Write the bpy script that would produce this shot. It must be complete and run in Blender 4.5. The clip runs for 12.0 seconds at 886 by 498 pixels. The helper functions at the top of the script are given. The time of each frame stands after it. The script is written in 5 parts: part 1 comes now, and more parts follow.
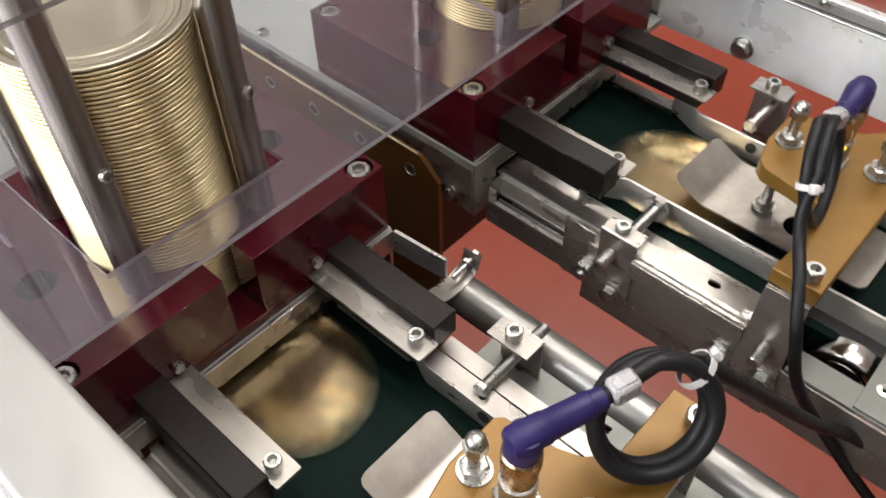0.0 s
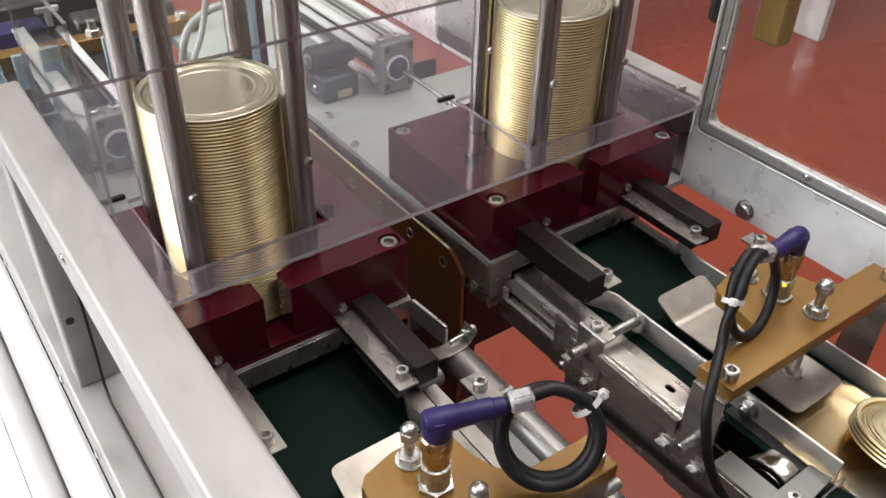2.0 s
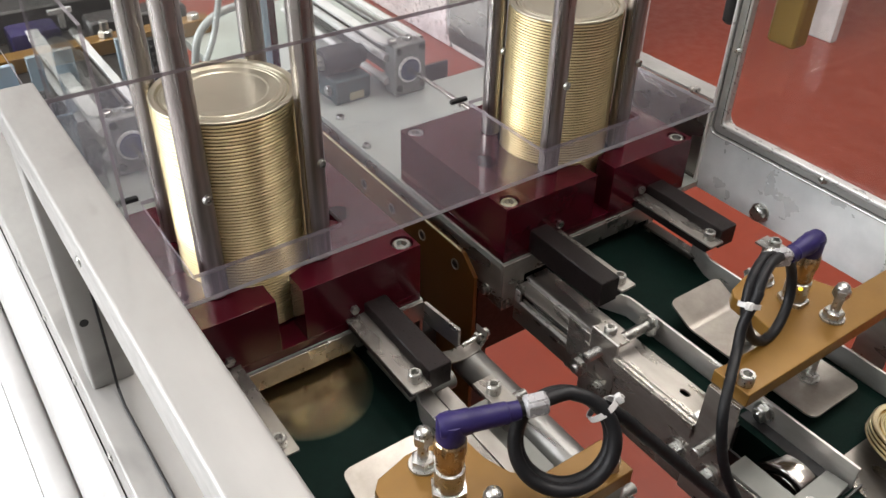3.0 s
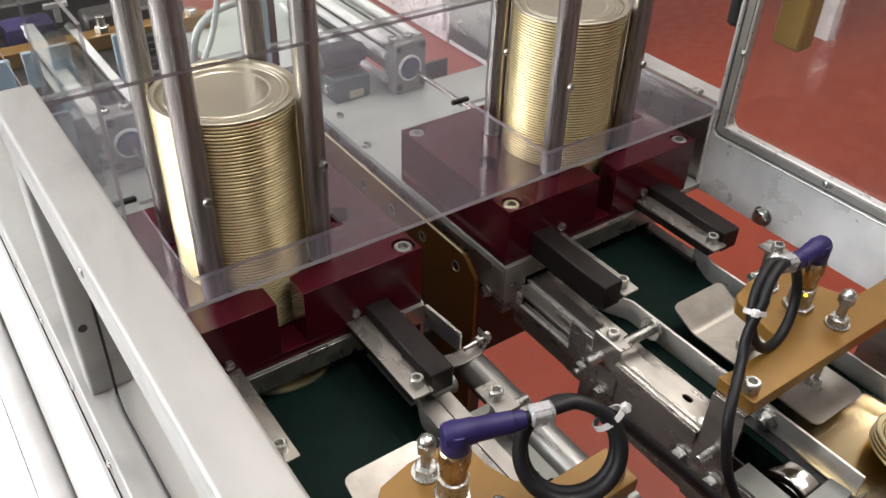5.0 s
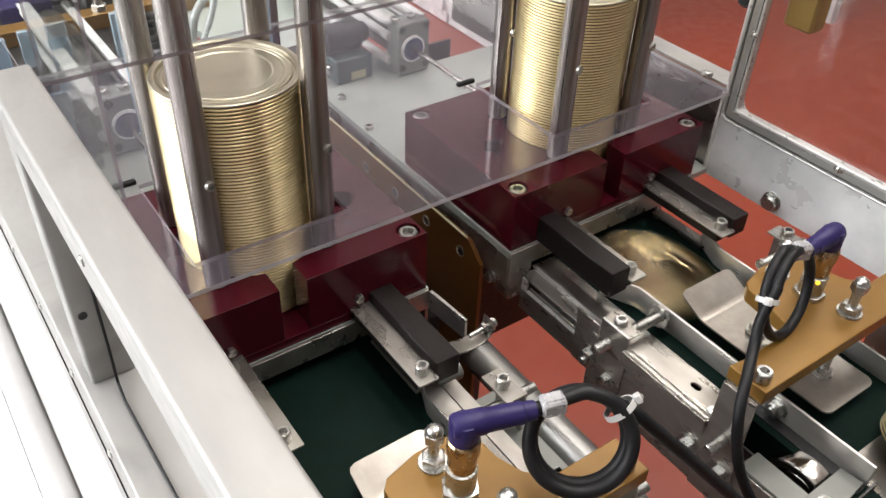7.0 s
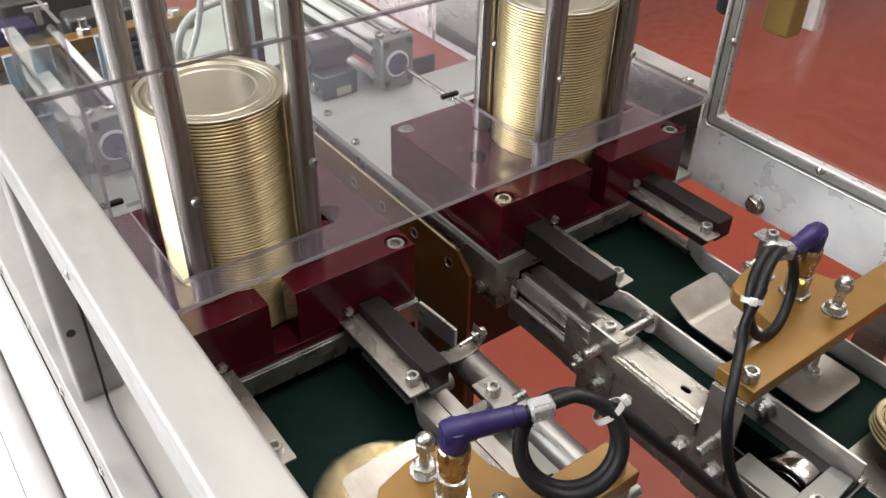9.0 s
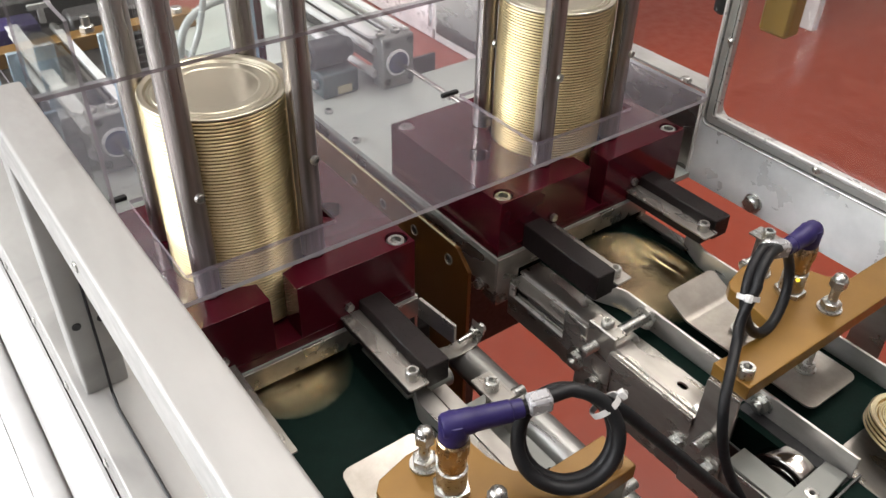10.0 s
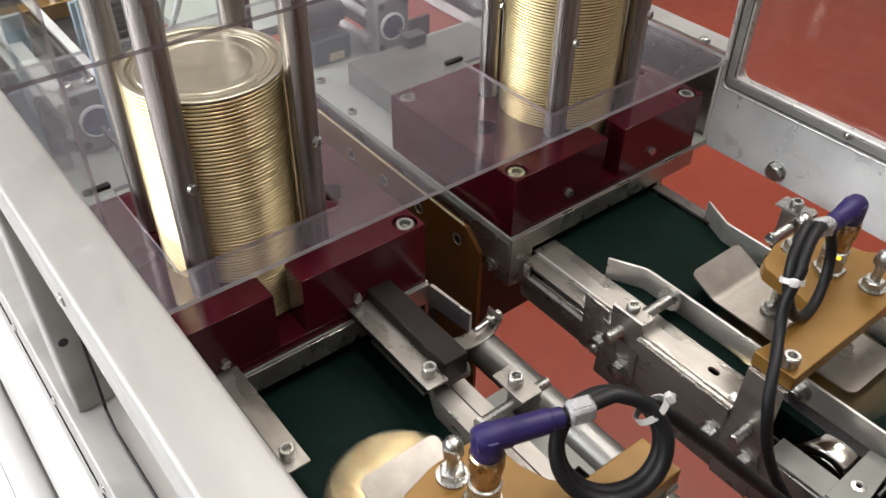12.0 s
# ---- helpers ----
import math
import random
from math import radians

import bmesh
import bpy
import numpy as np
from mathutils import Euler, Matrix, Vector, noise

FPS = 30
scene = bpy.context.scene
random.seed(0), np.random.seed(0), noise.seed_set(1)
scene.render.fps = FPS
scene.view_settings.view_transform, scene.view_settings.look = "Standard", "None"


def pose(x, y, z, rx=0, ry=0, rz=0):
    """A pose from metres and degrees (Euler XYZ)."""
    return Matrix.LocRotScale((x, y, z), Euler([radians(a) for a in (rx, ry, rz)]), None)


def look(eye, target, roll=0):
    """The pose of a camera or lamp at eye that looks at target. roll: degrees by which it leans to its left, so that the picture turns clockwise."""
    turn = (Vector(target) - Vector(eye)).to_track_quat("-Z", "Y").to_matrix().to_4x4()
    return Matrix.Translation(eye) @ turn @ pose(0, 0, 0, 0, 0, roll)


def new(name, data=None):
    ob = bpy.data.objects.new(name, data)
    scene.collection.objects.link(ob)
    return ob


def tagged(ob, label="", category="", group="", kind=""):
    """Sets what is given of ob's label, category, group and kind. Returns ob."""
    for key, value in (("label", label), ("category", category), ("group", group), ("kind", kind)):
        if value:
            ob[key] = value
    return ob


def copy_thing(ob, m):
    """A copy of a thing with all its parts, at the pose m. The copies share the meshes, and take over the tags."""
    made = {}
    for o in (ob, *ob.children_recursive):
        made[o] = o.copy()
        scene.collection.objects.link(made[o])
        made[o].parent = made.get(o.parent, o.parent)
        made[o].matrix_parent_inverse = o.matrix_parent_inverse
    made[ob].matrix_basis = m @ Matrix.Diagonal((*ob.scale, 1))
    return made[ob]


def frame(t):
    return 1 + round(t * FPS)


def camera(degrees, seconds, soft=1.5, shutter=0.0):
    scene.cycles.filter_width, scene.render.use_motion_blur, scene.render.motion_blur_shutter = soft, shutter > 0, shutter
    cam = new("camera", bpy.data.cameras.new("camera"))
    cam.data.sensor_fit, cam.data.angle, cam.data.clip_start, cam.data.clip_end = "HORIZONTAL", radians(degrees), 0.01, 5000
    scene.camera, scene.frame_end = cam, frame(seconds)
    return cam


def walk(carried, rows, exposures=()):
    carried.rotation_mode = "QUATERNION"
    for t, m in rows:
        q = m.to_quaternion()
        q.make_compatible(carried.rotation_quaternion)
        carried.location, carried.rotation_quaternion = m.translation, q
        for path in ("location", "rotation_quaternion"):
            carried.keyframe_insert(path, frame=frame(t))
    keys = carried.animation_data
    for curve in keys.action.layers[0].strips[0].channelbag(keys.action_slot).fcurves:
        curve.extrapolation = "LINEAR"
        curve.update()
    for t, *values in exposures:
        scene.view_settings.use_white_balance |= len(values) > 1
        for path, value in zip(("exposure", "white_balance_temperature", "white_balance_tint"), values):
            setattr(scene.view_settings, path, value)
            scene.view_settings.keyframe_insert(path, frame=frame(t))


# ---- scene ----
cam = camera(55.9, 12.0, shutter=0.5)
PATH = [
    (0, (-0.347, -0.292, 0.343), (0.633, 0.615, -1.145), -0.7),
    (0.2, (-0.343, -0.293, 0.346), (0.616, 0.662, -1.125), -0.7),
    (0.4, (-0.347, -0.297, 0.343), (0.664, 0.726, -1.045), 0.1),
    (0.5, (-0.347, -0.306, 0.343), (0.664, 0.732, -1.036), 0.4),
    (0.6, (-0.347, -0.319, 0.345), (0.65, 0.759, -1.01), 1.0),
    (0.8, (-0.355, -0.346, 0.356), (0.604, 0.838, -0.939), 1.7),
    (1, (-0.366, -0.373, 0.36), (0.54, 0.901, -0.888), 1.7),
    (1.4, (-0.368, -0.417, 0.373), (0.518, 0.868, -0.877), 1.4),
    (1.5, (-0.375, -0.419, 0.373), (0.546, 0.855, -0.863), 2.0),
    (2, (-0.381, -0.444, 0.382), (0.569, 0.845, -0.815), 1.6),
    (2.5, (-0.376, -0.448, 0.383), (0.565, 0.862, -0.799), 0.9),
    (3, (-0.382, -0.44, 0.381), (0.552, 0.863, -0.814), 1.3),
    (5, (-0.382, -0.429, 0.382), (0.56, 0.859, -0.823), 2.0),
    (5.5, (-0.379, -0.427, 0.381), (0.558, 0.86, -0.83), 1.9),
    (6, (-0.38, -0.424, 0.38), (0.554, 0.858, -0.839), 2.2),
    (6.5, (-0.381, -0.419, 0.378), (0.552, 0.851, -0.854), 2.2),
    (7, (-0.381, -0.417, 0.377), (0.552, 0.845, -0.862), 2.4),
    (7.2, (-0.382, -0.416, 0.377), (0.562, 0.837, -0.863), 2.6),
    (8.8, (-0.381, -0.422, 0.377), (0.591, 0.847, -0.825), 1.5),
    (9, (-0.381, -0.424, 0.376), (0.579, 0.848, -0.832), 1.2),
    (9.5, (-0.385, -0.425, 0.377), (0.58, 0.835, -0.84), 1.8),
    (10, (-0.385, -0.429, 0.379), (0.575, 0.841, -0.831), 1.4),
    (10.5, (-0.385, -0.431, 0.377), (0.558, 0.841, -0.844), 1.3),
    (11, (-0.377, -0.43, 0.375), (0.553, 0.834, -0.864), 1.2),
    (11.5, (-0.369, -0.415, 0.371), (0.549, 0.839, -0.887), 0.6),
    (12, (-0.374, -0.378, 0.365), (0.583, 0.816, -0.922), 1.0),
]
walk(cam, [(t, look(eye, target, roll)) for t, eye, target, roll in PATH],
     exposures=[(0.0, 0.23), (0.6, 0.34), (1.0, 0.35), (1.5, 0.07), (2.5, 0.07), (3.2, 0.08), (5.5, 0.1), (6.0, 0.18), (7.0, 0.26), (8.8, 0.21), (10.0, 0.2), (11.0, 0.07), (12.0, 0.09)])

# ---- light ----
world = bpy.data.worlds.new("world")
scene.world = world
world.use_nodes = True
wn = world.node_tree
sky = wn.nodes.new("ShaderNodeTexSky")
sky.sky_type = "NISHITA"
sky.sun_disc = False
sky.sun_elevation, sky.sun_rotation = radians(40), radians(250)
wn.nodes["Background"].inputs["Strength"].default_value = 0.12
wn.links.new(sky.outputs["Color"], wn.nodes["Background"].inputs["Color"])


def area_lamp(name, eye, target, sx, sy, watts, colour):
    d = bpy.data.lights.new(name, "AREA")
    d.shape, d.size, d.size_y, d.energy, d.color = "RECTANGLE", sx, sy, watts, colour
    ob = new(name, d)
    ob.matrix_world = look(eye, target)
    return ob


# the hall's window wall on the left, and unseen ceiling lamps added as fill
area_lamp("window_light", (-3.96, 2.6, 1.7), (0, 2.6, 1.2), 5.6, 2.2, 390, (0.975, 0.98, 0.995))
LAMPS = [(-0.3, -0.45), (1.3, -0.45), (0.5, 0.75), (2.1, 0.75)]
for lx, ly in LAMPS:
    area_lamp("tube_light", (lx, ly, 2.78), (lx, ly, 0), 0.24, 1.5, 25 + 6.5 * lx if lx < 1 else 28 + 6.5 * lx, (1.0, 0.95, 0.90))


# ---- materials ----
def material(name):
    m = bpy.data.materials.new(name)
    m.use_nodes = True
    nt = m.node_tree
    return m, nt, nt.nodes["Principled BSDF"]


def noisy(name, c0, c1, rough, metal=0.0, scale=40, detail=4, bump=0.0, bscale=200, stretch=(1, 1, 1), rspread=0.1, obj=0.0, smudge=0.0):
    """A surface that varies between two colours at two scales, with fine relief."""
    m, nt, p = material(name)
    tc = nt.nodes.new("ShaderNodeTexCoord")
    mp = nt.nodes.new("ShaderNodeMapping")
    mp.inputs["Scale"].default_value = stretch
    nt.links.new(tc.outputs["Object"], mp.inputs["Vector"])
    n1 = nt.nodes.new("ShaderNodeTexNoise")
    n1.inputs["Scale"].default_value, n1.inputs["Detail"].default_value = scale, detail
    n1.inputs["Roughness"].default_value = 0.6
    nt.links.new(mp.outputs[0], n1.inputs["Vector"])
    n2 = nt.nodes.new("ShaderNodeTexNoise")
    n2.inputs["Scale"].default_value, n2.inputs["Detail"].default_value = bscale, 3
    nt.links.new(mp.outputs[0], n2.inputs["Vector"])
    ramp = nt.nodes.new("ShaderNodeValToRGB")
    ramp.color_ramp.elements[0].position, ramp.color_ramp.elements[1].position = 0.3, 0.7
    ramp.color_ramp.elements[0].color, ramp.color_ramp.elements[1].color = (*c0, 1), (*c1, 1)
    nt.links.new(n1.outputs["Fac"], ramp.inputs["Fac"])
    col = ramp.outputs["Color"]
    if smudge:
        sm = nt.nodes.new("ShaderNodeTexNoise")
        sm.inputs["Scale"].default_value, sm.inputs["Detail"].default_value, sm.inputs["Distortion"].default_value = 16, 3, 0.6
        nt.links.new(tc.outputs["Object"], sm.inputs["Vector"])
        sr = nt.nodes.new("ShaderNodeMapRange")
        sr.inputs["From Min"].default_value, sr.inputs["From Max"].default_value = 0.60, 0.72
        sr.inputs["To Min"].default_value, sr.inputs["To Max"].default_value = 1.0, 1.0 - smudge
        nt.links.new(sm.outputs["Fac"], sr.inputs["Value"])
        mul = nt.nodes.new("ShaderNodeVectorMath")
        mul.operation = "SCALE"
        nt.links.new(col, mul.inputs[0])
        nt.links.new(sr.outputs[0], mul.inputs["Scale"])
        col = mul.outputs[0]
    if obj:
        oi = nt.nodes.new("ShaderNodeObjectInfo")
        hs = nt.nodes.new("ShaderNodeHueSaturation")
        mr = nt.nodes.new("ShaderNodeMapRange")
        mr.inputs["To Min"].default_value, mr.inputs["To Max"].default_value = 1 - obj, 1 + obj
        nt.links.new(oi.outputs["Random"], mr.inputs["Value"])
        nt.links.new(mr.outputs[0], hs.inputs["Value"])
        nt.links.new(col, hs.inputs["Color"])
        col = hs.outputs[0]
    nt.links.new(col, p.inputs["Base Color"])
    rr = nt.nodes.new("ShaderNodeMapRange")
    rr.inputs["From Min"].default_value, rr.inputs["From Max"].default_value = 0.3, 0.7
    rr.inputs["To Min"].default_value, rr.inputs["To Max"].default_value = max(0.02, rough - rspread), min(1, rough + rspread)
    nt.links.new(n2.outputs["Fac"], rr.inputs["Value"])
    nt.links.new(rr.outputs[0], p.inputs["Roughness"])
    p.inputs["Metallic"].default_value = metal
    if bump:
        b = nt.nodes.new("ShaderNodeBump")
        b.inputs["Strength"].default_value, b.inputs["Distance"].default_value = bump, 0.0006
        nt.links.new(n2.outputs["Fac"], b.inputs["Height"])
        nt.links.new(b.outputs[0], p.inputs["Normal"])
    return m


def frosted_edge(name, colour=(0.75, 0.74, 0.78), lo=0.35, hi=0.85):
    """The sawn edge of a clear sheet."""
    m, nt, p = material(name)
    out = nt.nodes["Material Output"]
    nt.nodes.remove(p)
    tr = nt.nodes.new("ShaderNodeBsdfTransparent")
    tr.inputs["Color"].default_value = (*colour, 1)
    df = nt.nodes.new("ShaderNodeBsdfDiffuse")
    df.inputs["Color"].default_value = (*colour, 1)
    n = nt.nodes.new("ShaderNodeTexNoise")
    n.inputs["Scale"].default_value = 60
    mr = nt.nodes.new("ShaderNodeMapRange")
    mr.inputs["To Min"].default_value, mr.inputs["To Max"].default_value = lo, hi
    nt.links.new(n.outputs["Fac"], mr.inputs["Value"])
    mix = nt.nodes.new("ShaderNodeMixShader")
    nt.links.new(mr.outputs[0], mix.inputs["Fac"])
    nt.links.new(tr.outputs[0], mix.inputs[1])
    nt.links.new(df.outputs[0], mix.inputs[2])
    nt.links.new(mix.outputs[0], out.inputs["Surface"])
    return m


def acrylic_material(name, tint, lo=0.012, hi=0.05, haze_colour=(0.77, 0.75, 0.77), facing=0.028, grazing=0.85):
    """Clear sheet: straight transmission with a Fresnel gloss and a diffuse haze."""
    m, nt, p = material(name)
    out = nt.nodes["Material Output"]
    nt.nodes.remove(p)
    tr = nt.nodes.new("ShaderNodeBsdfTransparent")
    tr.inputs["Color"].default_value = (*tint, 1)
    gl = nt.nodes.new("ShaderNodeBsdfGlossy")
    gl.inputs["Roughness"].default_value = 0.03
    lw = nt.nodes.new("ShaderNodeLayerWeight")
    pw = nt.nodes.new("ShaderNodeMath")
    pw.operation = "POWER"
    pw.inputs[1].default_value = 5.5
    nt.links.new(lw.outputs["Facing"], pw.inputs[0])
    fr = nt.nodes.new("ShaderNodeMapRange")
    fr.inputs["To Min"].default_value, fr.inputs["To Max"].default_value = facing, grazing
    nt.links.new(pw.outputs[0], fr.inputs["Value"])
    df = nt.nodes.new("ShaderNodeBsdfDiffuse")
    df.inputs["Color"].default_value = (*haze_colour, 1)
    haze = nt.nodes.new("ShaderNodeMixShader")
    n = nt.nodes.new("ShaderNodeTexNoise")
    n.inputs["Scale"].default_value, n.inputs["Detail"].default_value = 9, 5
    mr = nt.nodes.new("ShaderNodeMapRange")
    mr.inputs["To Min"].default_value, mr.inputs["To Max"].default_value = lo, hi
    tc = nt.nodes.new("ShaderNodeTexCoord")
    nt.links.new(tc.outputs["Object"], n.inputs["Vector"])
    nt.links.new(n.outputs["Fac"], mr.inputs["Value"])
    nt.links.new(mr.outputs[0], haze.inputs["Fac"])
    nt.links.new(tr.outputs[0], haze.inputs[1])
    nt.links.new(df.outputs[0], haze.inputs[2])
    mix = nt.nodes.new("ShaderNodeMixShader")
    nt.links.new(fr.outputs[0], mix.inputs["Fac"])
    nt.links.new(haze.outputs[0], mix.inputs[1])
    nt.links.new(gl.outputs[0], mix.inputs[2])
    nt.links.new(mix.outputs[0], out.inputs["Surface"])
    return m


STEEL = noisy("stainless_steel", (0.238, 0.221, 0.202), (0.47, 0.447, 0.410), 0.31, 0.82, 22, 8, 0.0, 60, (1, 0.35, 1), rspread=0.10)
SATIN = noisy("brushed_rod_steel", (0.26, 0.235, 0.228), (0.42, 0.385, 0.375), 0.33, 1.0, 220, 5, 0.04, 420, (1, 1, 0.012), rspread=0.08)
BOLT = noisy("zinc_bolt", (0.42, 0.42, 0.405), (0.56, 0.56, 0.535), 0.30, 1.0, 120, 3, 0.0, 500, rspread=0.05)
CHROME = noisy("nickel_plate", (0.40, 0.38, 0.35), (0.48, 0.45, 0.42), 0.17, 1.0, 60, 2, 0.0, 200, rspread=0.03)
BRONZE = noisy("bronze_ring", (0.42, 0.30, 0.17), (0.50, 0.37, 0.22), 0.28, 1.0, 60, 2, 0.0, 200, rspread=0.03)
GALV = noisy("galvanised_sheet", (0.62, 0.64, 0.65), (0.97, 0.98, 0.985), 0.34, 0.35, 10, 6, 0.02, 40, rspread=0.12)
BLAST = noisy("bead_blasted_stainless", (0.27, 0.247, 0.218), (0.42, 0.39, 0.35), 0.34, 0.86, 40, 6, 0.03, 500, rspread=0.06)
# colour noise kept wide to stand in for mottled reflections
BRUSHED = noisy("brushed_strip_steel", (0.40, 0.38, 0.35), (0.72, 0.70, 0.66), 0.33, 0.75, 30, 7, 0.0, 80, (1, 0.4, 1), rspread=0.08)
ALU = noisy("satin_aluminium_frame", (0.275, 0.270, 0.258), (0.365, 0.360, 0.345), 0.42, 0.35, 9, 7, 0.0, 240, (1, 0.4, 1), smudge=0.22)
ALUTUBE = noisy("bright_aluminium_tube", (0.20, 0.196, 0.188), (0.31, 0.305, 0.292), 0.36, 0.80, 25, 4, 0.02, 220, (1, 0.1, 1))
DULL = noisy("dull_grey_plate", (0.34, 0.375, 0.347), (0.43, 0.465, 0.43), 0.45, 0.25, 9, 5, 0.03, 120)
BURG = noisy("burgundy_plastic", (0.050, 0.0028, 0.0080), (0.065, 0.0048, 0.0115), 0.14, 0.0, 9, 5, 0.02, 420, rspread=0.05)
BLACKP = noisy("black_plastic_bar", (0.008, 0.006, 0.006), (0.015, 0.011, 0.011), 0.36, 0.0, 35, 5, 0.03, 700)
RUBBER = noisy("black_cable_rubber", (0.005, 0.005, 0.006), (0.009, 0.009, 0.010), 0.50, 0.0, 60, 3, 0.05, 300)
PURPLE = noisy("violet_connector_plastic", (0.016, 0.011, 0.066), (0.024, 0.017, 0.09), 0.45, 0.0, 50, 3, 0.05, 300)
ORANGE = noisy("gold_anodised_plate", (0.178, 0.090, 0.0145), (0.23, 0.122, 0.0225), 0.34, 0.30, 14, 4, 0.04, 420, rspread=0.06)
AMBER = noisy("amber_bakelite_plate", (0.105, 0.042, 0.007), (0.14, 0.058, 0.010), 0.3, 0.0, 6, 2, 0.0, 30, rspread=0.01)
BELT = noisy("green_belt", (0.0012, 0.0076, 0.0056), (0.0020, 0.0112, 0.0084), 0.6, 0.0, 60, 4, 0.15, 900)
BELT.node_tree.nodes["Principled BSDF"].inputs["Specular IOR Level"].default_value = 0.08
BRASS = noisy("gold_lacquered_tin", (0.82, 0.695, 0.42), (0.87, 0.74, 0.46), 0.31, 1.0, 12, 2, 0.0, 200, rspread=0.02, obj=0.02)
TIN = noisy("lid_panel_tin", (0.70, 0.56, 0.325), (0.76, 0.62, 0.38), 0.17, 1.0, 6, 2, 0.0, 30, rspread=0.0)
TOPTIN = noisy("dull_silver_tin", (0.50, 0.455, 0.36), (0.58, 0.535, 0.43), 0.32, 0.9, 14, 4, 0.0, 60, rspread=0.03)
REDFLOOR = noisy("red_floor_paint", (0.195, 0.0260, 0.0090), (0.230, 0.0340, 0.0125), 0.38, 0.0, 2.2, 6, 0.03, 25, rspread=0.08)
PALEFLOOR = noisy("pale_floor", (0.62, 0.61, 0.60), (0.74, 0.73, 0.72), 0.4, 0.0, 3, 5, 0.03, 60)
PLASTER = noisy("white_plaster", (0.72, 0.72, 0.70), (0.80, 0.80, 0.78), 0.8, 0.0, 3, 5, 0.1, 60)
MIDWALL = noisy("pale_grey_hall_paint", (0.34, 0.34, 0.33), (0.42, 0.42, 0.41), 0.7, 0.0, 3, 5, 0.1, 60)
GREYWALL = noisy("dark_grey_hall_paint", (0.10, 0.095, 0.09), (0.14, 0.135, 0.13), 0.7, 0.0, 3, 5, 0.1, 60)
CEILING = noisy("white_ceiling_paint", (0.80, 0.80, 0.79), (0.86, 0.86, 0.85), 0.8, 0.0, 3, 5, 0.1, 60)
WHITE = noisy("white_machine_paint", (0.46, 0.455, 0.445), (0.56, 0.555, 0.545), 0.4, 0.0, 12, 5, 0.03, 120)
TIE = noisy("white_nylon_tie", (0.48, 0.47, 0.46), (0.60, 0.59, 0.58), 0.4, 0.0, 60, 3)
CLIP = noisy("milky_clip_plastic", (0.50, 0.49, 0.50), (0.62, 0.61, 0.62), 0.25, 0.0, 60, 3)
CLIP.node_tree.nodes["Principled BSDF"].inputs["Transmission Weight"].default_value = 0.45
MILKY = frosted_edge("clear_bar_plastic", (0.80, 0.80, 0.80), 0.35, 0.75)
CLEARTUBE = noisy("translucent_hose", (0.50, 0.53, 0.53), (0.60, 0.63, 0.63), 0.2, 0.0, 20, 3)
CLEARTUBE.node_tree.nodes["Principled BSDF"].inputs["Transmission Weight"].default_value = 0.4
BLUE = noisy("blue_plastic", (0.012, 0.020, 0.085), (0.020, 0.032, 0.12), 0.35, 0.0, 30, 3)
PALEBLUE = noisy("pale_blue_panel", (0.26, 0.36, 0.44), (0.34, 0.44, 0.52), 0.4, 0.0, 20, 3)
TEAL = noisy("teal_block", (0.025, 0.055, 0.060), (0.04, 0.075, 0.08), 0.4, 0.0, 20, 3)
NAVY = noisy("navy_plastic", (0.003, 0.003, 0.014), (0.005, 0.005, 0.022), 0.4, 0.0, 20, 3)
CASTALU = noisy("dull_cast_aluminium", (0.17, 0.18, 0.17), (0.25, 0.26, 0.245), 0.42, 0.3, 30, 4, 0.03, 200)
FRAMEALU = noisy("bright_window_profile", (0.50, 0.495, 0.48), (0.62, 0.615, 0.60), 0.34, 0.5, 12, 6, 0.0, 240, (1, 0.4, 1))
DARKPLATE = noisy("dark_grey_plate", (0.12, 0.125, 0.115), (0.19, 0.195, 0.18), 0.40, 0.3, 20, 5, 0.03, 160)
LED, led_nodes, led_bsdf = material("yellow_indicator")
led_bsdf.inputs["Base Color"].default_value = (0.8, 0.6, 0.05, 1)
led_bsdf.inputs["Emission Color"].default_value = (1.0, 0.72, 0.05, 1)
led_bsdf.inputs["Emission Strength"].default_value = 1.5
LABEL = noisy("pale_yellow", (0.42, 0.40, 0.24), (0.52, 0.50, 0.32), 0.5, 0.0, 60, 3)
OLIVE = noisy("ochre_housing", (0.28, 0.17, 0.03), (0.34, 0.21, 0.04), 0.4, 0.0, 20, 3)
DARK = noisy("dark_steel", (0.025, 0.024, 0.024), (0.05, 0.048, 0.046), 0.42, 0.3, 20, 3)
BLACKRUB = noisy("black_gasket", (0.010, 0.010, 0.011), (0.020, 0.020, 0.021), 0.5, 0.0, 40, 3)
NAVY.node_tree.nodes["Principled BSDF"].inputs["Specular IOR Level"].default_value = 0.12
for m in (BLACKP, RUBBER, PURPLE, DULL):
    m.node_tree.nodes["Principled BSDF"].inputs["Specular IOR Level"].default_value = 0.3
BLACKP.node_tree.nodes["Principled BSDF"].inputs["Specular IOR Level"].default_value = 0.24
EDGE = frosted_edge("sawn_acrylic_edge")
# bluish diffuse haze paints in window light reflected by the lower sheet
CLEAR = acrylic_material("clear_acrylic", (0.95, 0.94, 0.945), 0.014, 0.042, (0.68, 0.67, 0.84), 0.070)
# same acrylic, haze and gloss cut so the view behind stays dark
CLEARER = acrylic_material("low_haze_acrylic", (0.95, 0.96, 0.95), 0.001, 0.006, (0.77, 0.75, 0.77), 0.025, 0.60)
PANE = acrylic_material("window_glass", (0.95, 0.95, 0.94), 0.004, 0.02)
BLUECLEAR = acrylic_material("pale_blue_acrylic", (0.62, 0.72, 0.80), 0.30, 0.55, (0.62, 0.74, 0.84))
